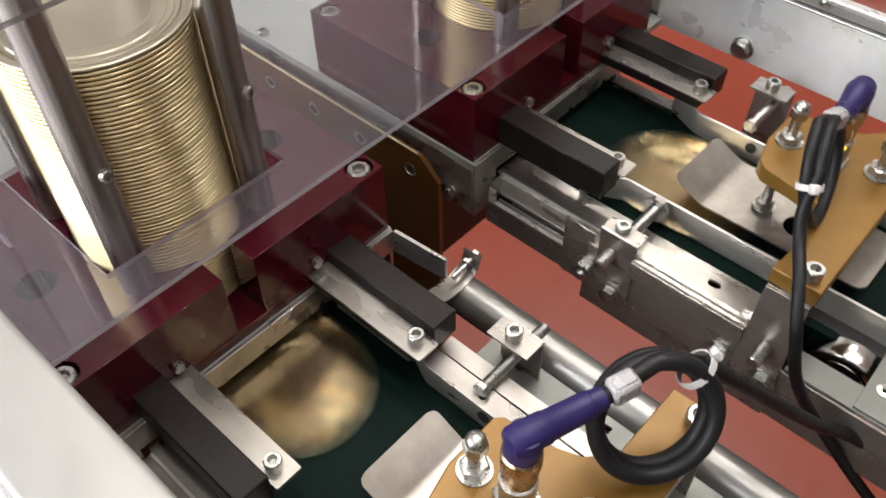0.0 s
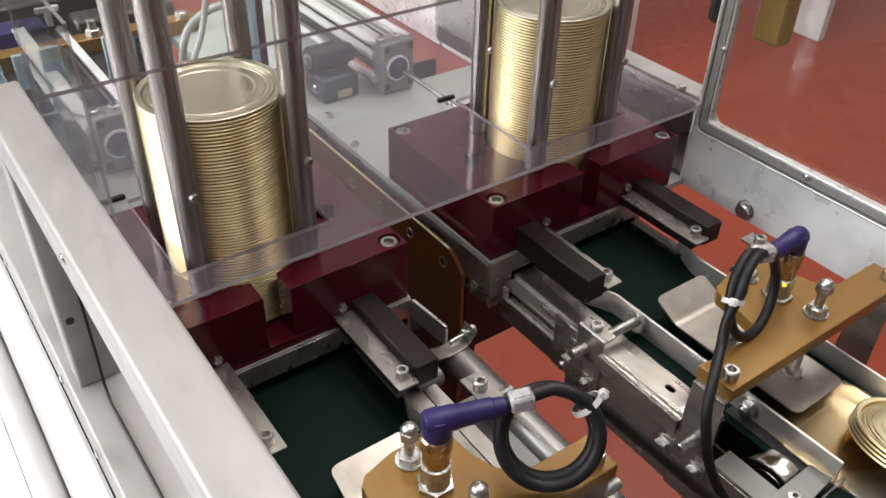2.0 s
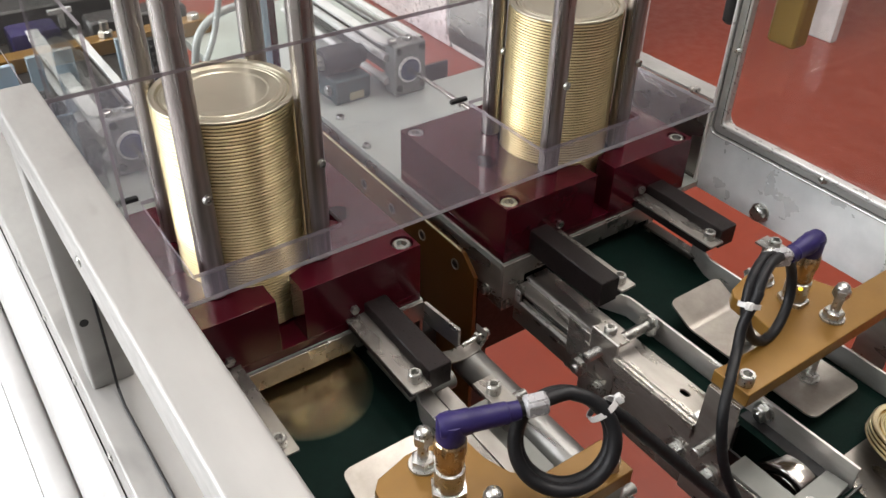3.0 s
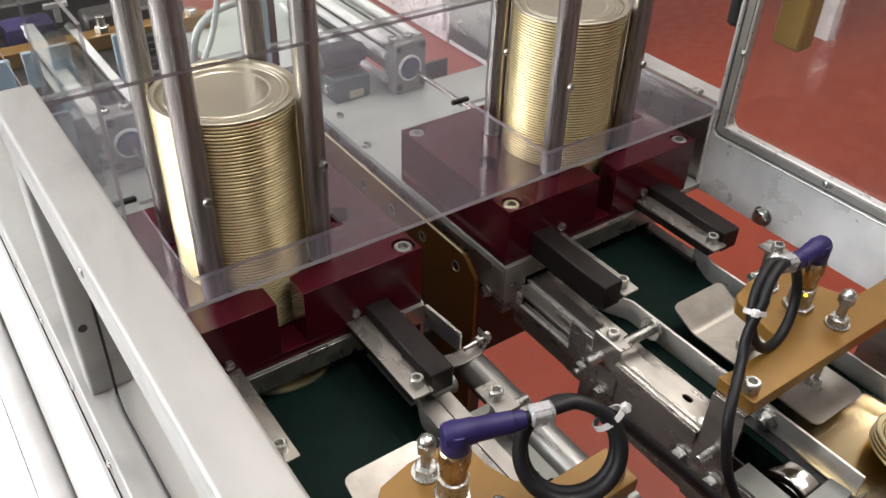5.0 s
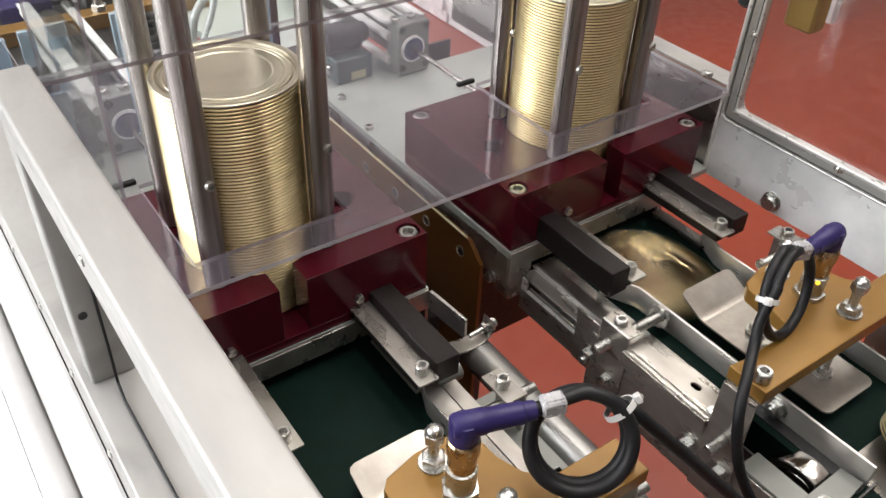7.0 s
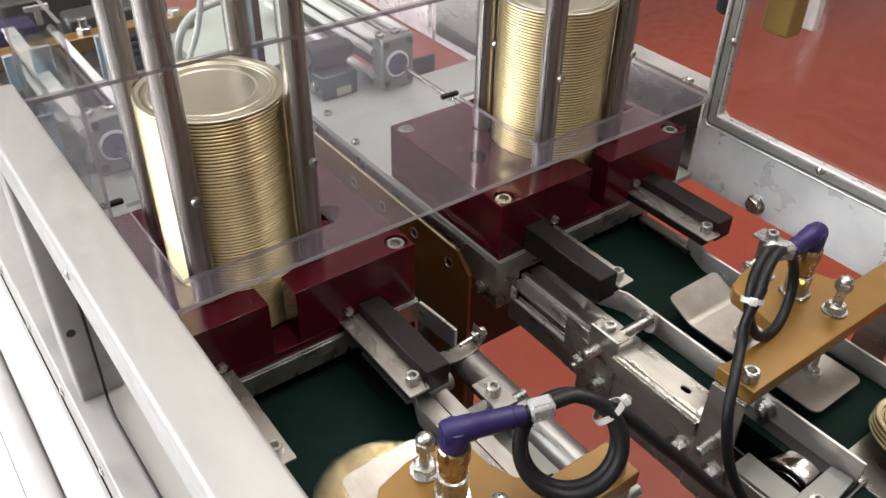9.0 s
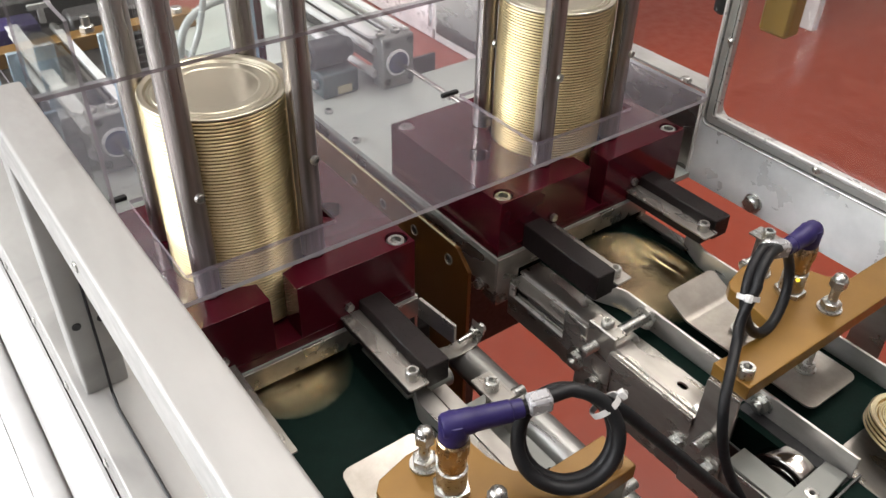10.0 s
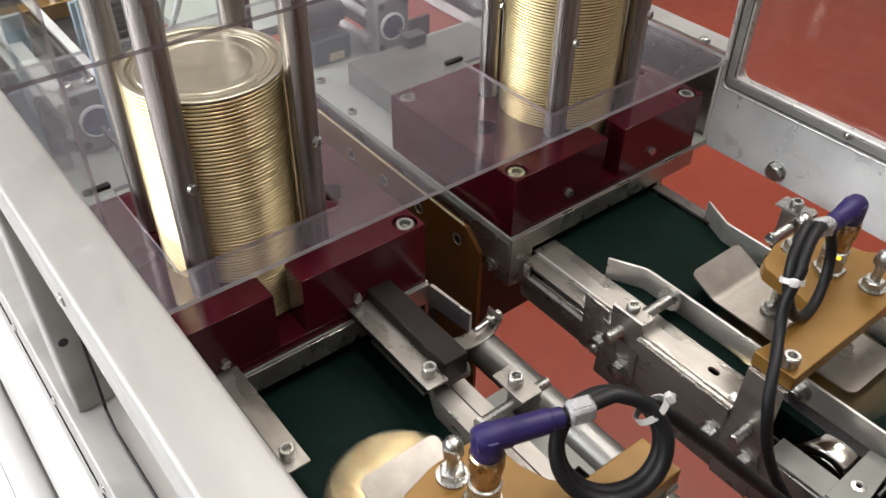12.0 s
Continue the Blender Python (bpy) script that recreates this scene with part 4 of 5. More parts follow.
# ---- pusher fingers ----
def finger(side, lift=0.0):
    """A black bar with a steel strip screwed under its inner edge; side is -1 or 1, lift makes the bar taller."""
    x = CX + side * 0.0625
    t = thing("pusher_finger", "black plastic pusher finger with a stainless strip along its inner edge", "pusher finger", (x, -0.05, -0.055), "pusher fingers")
    bm = bmesh.new()
    x0, x1 = sorted((x - side * 0.003, x + side * 0.0165))
    bevelled_box(bm, x0, x1, -0.0990, 0.012, -0.0540, -0.0345 + lift, 0.0008)
    x0, x1 = sorted((x - side * 0.0175, x - side * 0.0030))
    bevelled_box(bm, x0, x1, -0.0970, 0.012, -0.0540, -0.0452, 0.0008)
    part("bar", bm, BLACKP, t)
    bm = bmesh.new()
    x0, x1 = sorted((x - side * 0.0195, x - side * 0.0032))
    plate(bm, rect(x0, x1, -0.1030, 0.010, 0.001, 3), [], -0.0450, -0.0434)
    strip = part("strip", bm, STEEL, t, "stainless strip")
    bm = bmesh.new()
    cap_screw(bm, (x - side * 0.0105, -0.0925, -0.0433), (0, 0, 1), 0.0050, 0.0075)
    part("screw", bm, BOLT, strip, "socket-head screw")
    return t


FINGERS = {}
for side in (-1, 1):
    f = finger(side)
    at = Vector(f.location)
    g = copy_thing(f, pose(at.x + PITCH, at.y, at.z))
    FINGERS[("near", side)] = (g, at + Vector((PITCH, 0, 0)))
    if side < 0:
        # the far left bar is made taller and set outward to fit the camera's view
        for ob in (*f.children_recursive, f):
            bpy.data.objects.remove(ob)
        f = finger(side, 0.0040)
        f.location = at + Vector((-0.0045, 0, 0))
    FINGERS[("far", side)] = (f, Vector(f.location))


# ---- sensor bridges ----
def shoe(bm, cx, half, y0, y1, z, th):
    """A flat sheet with round corners and an upturned, narrowed nose."""
    def width(d, r):
        return half - (r - math.sqrt(max(0.0, r * r - (r - d) ** 2)) if d < r else 0.0)
    rear = [(cx + sx * width(0.007 * (1 - math.cos(math.pi / 2 * k / 6)), 0.007), y0 + 0.007 * (1 - math.cos(math.pi / 2 * k / 6))) for sx, ks in ((-1, range(6, -1, -1)), (1, range(7))) for k in ks]
    plate(bm, rear + [(cx + half, y1), (cx - half, y1)], [circle(0.101, -0.2065, 0.0105, 24)], z - th, z)
    line = [(y1, z, half)]
    y, zz, n, step = y1, z, 22, 0.00135
    for k in range(1, n + 1):
        bend = radians(min(25, 5 * k))
        y, zz = y + step * math.cos(bend), zz + step * math.sin(bend)
        line.append((y, zz, width(step * (n - k), 0.0055)))
    rings = []
    for y, zz, w in line:
        rings.append([bm.verts.new((cx + sx * w, y, zz - dz)) for sx, dz in ((-1, 0), (1, 0), (1, th), (-1, th))])
    for a, b in zip(rings, rings[1:]):
        for i in range(4):
            bm.faces.new((a[i], a[(i + 1) % 4], b[(i + 1) % 4], b[i]))
    bm.faces.new(rings[-1][::-1])
    bmesh.ops.recalc_face_normals(bm, faces=bm.faces)


def bridge():
    t = thing("sensor_bridge", "gold anodised bridge plate across the belt on steel uprights", "sensor bridge", (CX, -0.235, -0.12), "sensor bridges")
    bm = bmesh.new()
    out = [(-0.0030, -0.222), (-0.0030, -0.251), (0.2005, -0.251), (0.2005, -0.2235), (0.1530, -0.2235), (0.1400, -0.212), (0.1340, -0.196), (0.1320, -0.172), (0.1280, -0.168),
           (0.0960, -0.168), (0.0740, -0.1735), (0.0680, -0.180), (0.0650, -0.200), (0.0600, -0.2235), (0.0100, -0.2235)]
    plate(bm, out, [], -0.0210, -0.0098)
    part("plate", bm, ORANGE, t, bevel=0.0007)
    for x in (-0.003, 0.1987):
        bm = bmesh.new()
        plate(bm, [(-0.2235, -0.0212), (-0.2495, -0.0212), (-0.2515, -0.1280), (-0.2215, -0.1280)], [circle(-0.2405, -0.0930, 0.0048, 16)] if x < 0.1 else [], x - 0.0036, x - 0.0016, UP_X)
        plate(bm, rect(*((x - 0.0015, x + 0.018) if x < 0.1 else (x - 0.022, x - 0.0037)), -0.2495, -0.2235), [], -0.0230, -0.0212)
        part("upright", bm, STEEL, t, "brushed steel upright")
    bm = bmesh.new()
    threaded(bm, (0.1990, -0.2375, -0.058), (0.2240, -0.2375, -0.058), 0.0042)
    hex_head(bm, (0.2012, -0.2375, -0.058), (1, 0, 0), 0.0068, 0.0050)
    part("side_stud", bm, BOLT, t, "zinc stud with a nut")
    bm = bmesh.new()
    rod(bm, (-0.024, -0.2375, -0.066), (-0.0067, -0.2375, -0.066), 0.0043, 16)
    part("pin", bm, BOLT, t, "bright pin")
    bm = bmesh.new()
    hex_head(bm, (-0.0067, -0.243, -0.097), (-1, 0, 0), 0.0070, 0.0050, 0.0098)
    part("bolt", bm, BOLT, t, "zinc-plated hex bolt")
    for x, y in ((0.0045, -0.2415), (0.1905, -0.2415)):
        bm = bmesh.new()
        cap_screw(bm, (x, y, -0.0097), (0, 0, 1), 0.0056, 0.0080)
        part("screw", bm, BOLT, t, "socket-head screw")
    # clamp rod with nuts, and hold-down studs
    for x, y in ((0.1085, -0.2345), (0.1010, -0.1795)):
        bm = bmesh.new()
        rod(bm, (x, y, -0.0700), (x, y, 0.014), 0.0034, 14)
        hex_head(bm, (x, y, -0.0097), (0, 0, 1), 0.0072, 0.0060, 0.0088)
        m = turn_to((x, y, 0.0105), (0, 0, 1))
        hex_head(bm, (x, y, 0.0105), (0, 0, 1), 0.0060, 0.0070)
        lathe(bm, [(0.0050, 0.0068), (0.0046, 0.0088), (0.0030, 0.0104), (0, 0.0110)], m, 16)
        hex_head(bm, (x, y, -0.0700 if y < -0.2 else -0.0680), (0, 0, 1), 0.0062, 0.0050, 0.0078)
        part("stud", bm, BOLT, t, "zinc stud with hex nuts")
    # shoe under the bridge
    bm = bmesh.new()
    shoe(bm, 0.1053, 0.0292, -0.2625, -0.1490, -0.0704, 0.0015)
    part("shoe", bm, BLAST, t, "bead-blasted stainless hold-down shoe")
    return t


br = bridge()
copy_thing(br, pose(CX + PITCH, -0.235, -0.12))


def spline(points, n=8):
    """Points along a smooth line through the given ones."""
    p = [Vector(q) for q in points]
    p = [p[0] * 2 - p[1]] + p + [p[-1] * 2 - p[-2]]
    out = []
    for i in range(1, len(p) - 2):
        a, b, c, d = p[i - 1:i + 3]
        for k in range(n):
            t = k / n
            out.append(0.5 * ((2 * b) + (c - a) * t + (2 * a - 5 * b + 4 * c - d) * t * t + (3 * b - a - 3 * c + d) * t ** 3))
    return out + [p[-2]]


def sensor(x, y, tip, lit=False):
    """A threaded barrel sensor with a knurled ring and an elbow plug."""
    t = thing("sensor", "chromed barrel sensor with a violet elbow plug on the bridge", "sensor", (x, y, -0.0098), "sensors")
    bm = bmesh.new()
    lathe(bm, [(0, 0), (0.0086, 0), (0.0088, 0.0195), (0.0072, 0.0205), (0, 0.0205)], turn_to((x, y, -0.0098), (0, 0, 1)), 24)
    barrel = part("barrel", bm, BOLT, t, "chromed barrel")
    bm = bmesh.new()
    hex_head(bm, (x, y, -0.0098), (0, 0, 1), 0.0112, 0.0040)
    part("lock_nut", bm, BOLT, barrel, "bright lock nut")
    if lit:
        bm = bmesh.new()
        lathe(bm, [(0.0016, 0), (0.0014, 0.0007), (0, 0.0010)], turn_to((x - 0.0062, y - 0.0060, 0.0080), (-0.72, -0.70, 0)), 12)
        part("indicator", bm, LED, barrel, "small yellow indicator lamp")
    bm = bmesh.new()
    seg = 60
    prof = [(0.0070, 0.0107), (0.0078, 0.0115), (0.0080, 0.0215), (0.0089, 0.0235), (0.0089, 0.0325), (0.0080, 0.0335)]
    lathe(bm, prof, turn_to((x, y, 0), (0, 0, 1)), seg)
    for v in bm.verts:
        if 0.012 < v.co.z < 0.033:
            a = math.atan2(v.co.y - y, v.co.x - x)
            q = 1 + 0.02 * (1 if int(a / (2 * math.pi) * seg + 100) % 2 else -1)
            v.co.x, v.co.y = x + (v.co.x - x) * q, y + (v.co.y - y) * q
    part("ring_nut", bm, BRONZE, barrel, "knurled bronze ring nut")
    bm = bmesh.new()
    c = Vector((x, y, 0.0440))
    end = Vector(tip)
    lathe(bm, [(0, 0), (0.0078, 0), (0.0083, 0.0008), (0.0083, 0.0105), (0.0072, 0.0138), (0, 0.0145)], turn_to((x, y, 0.0336), (0, 0, 1)), 24)
    run = (end - c).length
    lathe(bm, [(0, -0.0075), (0.0060, -0.0070), (0.0072, -0.0050), (0.0072, 0.010), (0.0066, 0.0108), (0.0062, run - 0.007), (0.0056, run - 0.0065), (0.0052, run), (0, run)], turn_to(c, end - c), 20)
    part("elbow_plug", bm, PURPLE, t, "violet plastic elbow plug")
    return t


sensor(-0.2035, -0.2020, (-0.1680, -0.2150, 0.0455))
sensor(0.1010, -0.2065, (0.0700, -0.2085, 0.0445), True)


def ring_points(c, u, v, r, a0, a1, n):
    c, u, v = Vector(c), Vector(u).normalized(), Vector(v).normalized()
    return [c + u * r * math.cos(radians(a0 + (a1 - a0) * k / n)) + v * r * math.sin(radians(a0 + (a1 - a0) * k / n)) for k in range(n + 1)]


def tie(parent, p, d, r, out):
    """A nylon strap round a bundle, with its head and a cut tail on the side that out names."""
    bm = bmesh.new()
    z = Vector(d).normalized()
    x = (Vector(out) - z * Vector(out).dot(z)).normalized()
    m = Matrix.Translation(p) @ Matrix((x, z.cross(x), z)).transposed().to_4x4()
    lathe(bm, [(r - 0.0009, -0.0017), (r, -0.0017), (r, 0.0017), (r - 0.0009, 0.0017), (r - 0.0009, -0.0017)], m, 18)
    b2 = bmesh.new()
    bevelled_box(b2, r - 0.0004, r + 0.0034, -0.0026, 0.0026, -0.0026, 0.0026, 0.0006)
    bevelled_box(b2, r + 0.0030, r + 0.0046, -0.0004, 0.0004, -0.0014, 0.0014, 0.0002)
    join(bm, b2, m)
    part("cable_tie", bm, TIE, parent, "white nylon cable tie")


def cable_clip(parent, p, d):
    """A moulded clip that holds the start of a coil to its plug."""
    bm = bmesh.new()
    m = turn_to(p, d)
    for x, y0, y1, z, w in ((0.0050, -0.0056, 0.0050, 0.0066, 0.0014), (0.0030, -0.0063, 0.0058, 0.0052, 0.0006)):
        b2 = bmesh.new()
        bevelled_box(b2, -x, x, y0, y1, -z, z, w)
        join(bm, b2, m)
    part("cable_clip", bm, CLIP, parent, "clear white cable clip")


def cables():
    bm = bmesh.new()
    c, u, v = (-0.1475, -0.2305, 0.0232), (0.80, -0.50, 0.05), (0.25, 0.45, 0.85)
    start = [(-0.1680, -0.2150, 0.0455), (-0.1610, -0.2180, 0.0480)]
    loop = []
    for k in range(61):
        a = 115 - 780 * k / 60
        off = Vector((0.52, 0.70, -0.45)).normalized() * (-0.0072 + 0.0134 * k / 60)
        rr = 0.0284 - 0.0034 * k / 60
        loop.append(ring_points(c, u, v, rr, a, a, 1)[0] + off)
    tail = [(-0.1140, -0.2380, 0.0300), (-0.1020, -0.2475, 0.0155), (-0.0850, -0.2575, -0.0055), (-0.0600, -0.2720, -0.0370), (-0.0300, -0.2860, -0.0740), (0.0, -0.31, -0.105), (0.03, -0.40, -0.15), (0.03, -0.60, -0.3)]
    sweep(bm, spline(start + loop[2:] + tail, 4), 0.0040, 14)
    t = thing("sensor_cable", "black rubber sensor cable coiled and tied beside the bridge", "cable", (-0.146, -0.23, -0.006), "sensor cables")
    part("cable", bm, RUBBER, t)
    cable_clip(t, (-0.1600, -0.2190, 0.0487), (0.93, -0.36, 0.1))
    tie(t, ring_points(c, u, v, 0.0272, 36, 36, 1)[0], Vector(v) * math.cos(radians(36)) - Vector(u) * math.sin(radians(36)), 0.0096, (0.6, -0.2, 0.7))
    bm = bmesh.new()
    c, u, v, r = Vector((0.0525, -0.2150, 0.0205)), (0.871, 0.034, -0.465), (0.435, 0.320, 0.840), 0.0305
    start = [(0.0700, -0.2085, 0.0445), (0.0665, -0.2075, 0.0455)]
    side = Vector(u).cross(Vector(v)).normalized()
    loop = []
    for k in range(61):
        a = 100 + 438 * k / 60
        loop.append(ring_points(c, u, v, r - 0.0012 * k / 60, a, a, 1)[0] + side * (-0.0036 + 0.0072 * k / 60))
    tail = [(0.0185, -0.2205, 0.0180), (0.0085, -0.2275, 0.0055), (-0.009, -0.2385, -0.0015), (-0.0268, -0.2517, -0.020), (-0.024, -0.2640, -0.060), (-0.010, -0.29, -0.105), (0.0, -0.36, -0.17), (0.0, -0.6, -0.32)]
    sweep(bm, spline(start + loop[2:] + tail, 4), 0.0036, 14)
    t = thing("sensor_cable", "black rubber sensor cable coiled and tied beside the bridge", "cable", (0.054, -0.213, -0.006), "sensor cables")
    part("cable", bm, RUBBER, t)
    cable_clip(t, (0.0650, -0.2070, 0.0455), (-0.9, 0.2, 0.15))
    tie(t, ring_points(c, u, v, r, 190, 190, 1)[0], Vector(v), 0.0074, (-0.55, -0.35, 0.5))


cables()


# ---- parts beside the near conveyor ----
def near_side():
    t = thing("support_tube", "bright aluminium tube along the conveyor with a clamp", "support tube", (-0.075, -0.12, -0.1))
    bm = bmesh.new()
    rod(bm, (-0.0850, -0.0600, -0.0860), (-0.0850, -0.330, -0.0860), 0.0132, 32, 0.001)
    part("tube", bm, ALUTUBE, t)
    bm = bmesh.new()
    plate(bm, [(-0.0950, -0.0142), (-0.0908, -0.0568), (-0.0885, -0.0568), (-0.0920, -0.0142)], [], -0.0752, -0.0556)
    part("side_bar", bm, BRUSHED, t, "flat steel bar leading to the tube")
    # dark carrier between the rail strips and the tube
    t = thing("carrier_block", "dark carrier with a slotted steel top beside the tube", "block", (-0.11, -0.18, -0.13))
    bm = bmesh.new()
    holes = [circle(-0.1130, -0.176, 0.0042, 16), circle(-0.1150, -0.228, 0.0060, 16)]
    holes += [rect(-0.1235, -0.1180, y - 0.016, y, 0.0006, 2) for y in (-0.128, -0.160, -0.186)] + [rect(-0.1090, -0.1040, y - 0.014, y, 0.0006, 2) for y in (-0.120, -0.184)]
    plate(bm, rect(-0.1300, -0.0985, -0.330, -0.1060, 0.001), holes, -0.0850, -0.0830)
    part("top_plate", bm, DARKPLATE, t, "slotted steel top plate")
    bm = bmesh.new()
    box(bm, -0.1295, -0.0990, -0.329, -0.1075, -0.128, -0.0890)
    part("base", bm, BLACKRUB, t)
    # clip with a screw over the tube
    t = thing("tube_clip", "curved steel clip with a threaded screw over the tube", "clip", (-0.078, -0.063, -0.09))
    bm = bmesh.new()
    arc = [(p.x, p.z) for p in spline([(-0.108, 0, -0.0715), (-0.097, 0, -0.0738), (-0.086, 0, -0.0735), (-0.0785, 0, -0.0705), (-0.0745, 0, -0.0650), (-0.0735, 0, -0.0580)], 4)]
    plate(bm, arc + [(x + 0.0004, z + 0.0013) for x, z in arc[::-1]], [], -0.071, -0.057, UP_Y)
    part("clip", bm, STEEL, t)
    bm = bmesh.new()
    threaded(bm, (-0.0920, -0.064, -0.0660), (-0.0690, -0.064, -0.0632), 0.0020, 0.0009)
    hex_head(bm, (-0.0725, -0.064, -0.0636), (1, 0, 0.12), 0.0042, 0.0036, 0.0055)
    hex_head(bm, (-0.0790, -0.064, -0.0644), (1, 0, 0.12), 0.0042, 0.0030)
    part("screw", bm, BOLT, t, "threaded screw")
    # navy cavity block below the finger
    bm = bmesh.new()
    plate(bm, rect(-0.1285, -0.0985, -0.0560, -0.0100, 0.006), [], -0.1080, -0.0910)
    solid("actuator_block", bm, NAVY, (-0.1135, -0.033, -0.1080), "navy plastic actuator block beside the belt", "actuator", bevel=0.001)
    t = thing("roller", "short steel roller across the rail beside the near belt", "roller", (-0.122, -0.0725, -0.092))
    bm = bmesh.new()
    rod(bm, (-0.1360, -0.0725, -0.0842), (-0.1075, -0.0725, -0.0842), 0.0082, 28, 0.001)
    part("drum", bm, DARKPLATE, t)
    t = thing("rail_strip", "pair of stainless rail strips beside the near belt", "rail", (-0.135, -0.2, -0.08))
    bm = bmesh.new()
    plate(bm, [(-0.1538, -0.330), (-0.1405, -0.330), (-0.1400, -0.0930), (-0.1428, -0.0700), (-0.1538, -0.0990)], [slot(-0.1460, -0.136, 0.007, 0.004, 0.3), slot(-0.1460, -0.205, 0.008, 0.005, 0.3)], -0.0644, -0.0630)
    part("strip", bm, STEEL, t)
    bm = bmesh.new()
    plate(bm, rect(-0.1385, -0.1270, -0.240, -0.0945, 0.0005), [], -0.0660, -0.0644)
    part("short_strip", bm, STEEL, t)
    bm = bmesh.new()
    plate(bm, rect(-0.1520, -0.1360, -0.0820, -0.0190, 0.0005), [], -0.0768, -0.0752)
    part("rear_strip", bm, STEEL, t)


near_side()


# ---- background behind the magazines ----
def cylinder(c):
    t = thing("pneumatic_cylinder", "aluminium pneumatic cylinder with a blue seal ring", "cylinder", (c, 0.45, -0.055), "pneumatic cylinders")
    z = -0.0240
    bm = bmesh.new()
    bevelled_box(bm, c - 0.0185, c + 0.0235, 0.305, 0.328, -0.0548, 0.006, 0.002)
    bevelled_box(bm, c - 0.0290, c + 0.0215, 0.3140, 0.3270, 0.0062, 0.0064, 0.00005)
    cap = part("front_cap", bm, CASTALU, t)
    bm = bmesh.new()
    lathe(bm, [(0.005, 0), (0.0148, 0), (0.0150, 0.0005), (0.0150, 0.0025), (0.0138, 0.0034), (0.0128, 0.0034)], turn_to((c, 0.305, z), (0, -1, 0)), 28)
    part("collar", bm, GALV, cap, "pale collar round the seal")
    bm = bmesh.new()
    lathe(bm, [(0.003, 0), (0.0127, 0), (0.0127, 0.0036), (0.0105, 0.0046), (0.0032, 0.0030)], turn_to((c, 0.305, z), (0, -1, 0)), 28)
    part("seal_ring", bm, BLUE, cap, "blue seal ring")
    for sx in (-1, 1):
        for dz in (-0.015, 0.013):
            bm = bmesh.new()
            rod(bm, (c + sx * 0.0225 + 0.0015, 0.318, z + dz), (c + sx * 0.0225 + 0.0015, 0.585, z + dz), 0.0046, 14)
            part("tie_rod", bm, WHITE if sx < 0 else ALUTUBE, t, "pale tie rod")
    for x0, x1, y1 in ((-0.0300, -0.0170, 0.560), (0.0120, 0.0200, 0.520)):
        bm = bmesh.new()
        plate(bm, [(c + x0, 0.322), (c + 0.5 * (x0 + x1), 0.312), (c + x1, 0.322), (c + x1, y1), (c + x0, y1)], [], z + 0.0305, z + 0.0330)
        part("cover_bar", bm, MILKY, t, "clear plastic bar along the cylinder")
    bm = bmesh.new()
    rod(bm, (c + 0.001, 0.3285, z - 0.002), (c + 0.001, 0.575, z - 0.002), 0.0165, 28)
    part("barrel", bm, DARK, t, "dark cylinder barrel")
    for sx, sz in ((-1, -1), (1, -1), (-1, 1), (1, 1)):
        bm = bmesh.new()
        lathe(bm, [(0.0040, 0), (0.0040, 0.001), (0.0026, 0.001), (0.0022, 0.0004), (0, 0.0004)], turn_to((c + 0.0025 + sx * 0.0155, 0.305, z + 0.001 + sz * 0.0225), (0, -1, 0)), 14)
        part("screw", bm, DARK, cap, "dark socket-head screw")
    for sx in (-0.010, 0.010):
        bm = bmesh.new()
        lathe(bm, [(0, 0), (0.0058, 0), (0.0058, 0.0035), (0.0046, 0.0044), (0.0022, 0.0044), (0.0020, 0.002), (0, 0.002)], turn_to((c - 0.004 + sx, 0.318, 0.006), (0, 0, 1)), 16)
        part("port_plug", bm, BOLT, cap, "bright port plug")
    return t


cy = cylinder(0.0985)
copy_thing(cy, pose(-0.2190, 0.45, -0.055))


def slide(c, rod_x):
    """The plate that carries a pair of fingers, pushed by the piston rod."""
    t = thing("slide_plate", "grey steel slide plate behind a magazine with its piston rod", "slide", (c, 0.11, -0.0548), "slide plates")
    bm = bmesh.new()
    bevelled_box(bm, c - 0.0785, c + 0.0785, 0.052, 0.1710, -0.0546, -0.0300, 0.0008)
    part("plate", bm, DARKPLATE, t)
    bm = bmesh.new()
    rod(bm, (rod_x, 0.400, -0.0240), (rod_x, 0.176, -0.0240), 0.0026, 14)
    part("piston_rod", bm, CHROME, t, "bright piston rod")
    bm = bmesh.new()
    hex_head(bm, (rod_x, 0.208, -0.0240), (0, -1, 0), 0.0048, 0.006)
    part("rod_end", bm, TIE, t, "pale rod end nut")
    bm = bmesh.new()
    bevelled_box(bm, rod_x - 0.012, rod_x + 0.012, 0.1560, 0.1705, -0.0298, -0.0175, 0.001)
    part("rod_block", bm, DARK, t, "dark block clamping the rod")
    return t


SLIDES = {"far": slide(CX, 0.0985), "near": slide(CX + PITCH, -0.2190)}


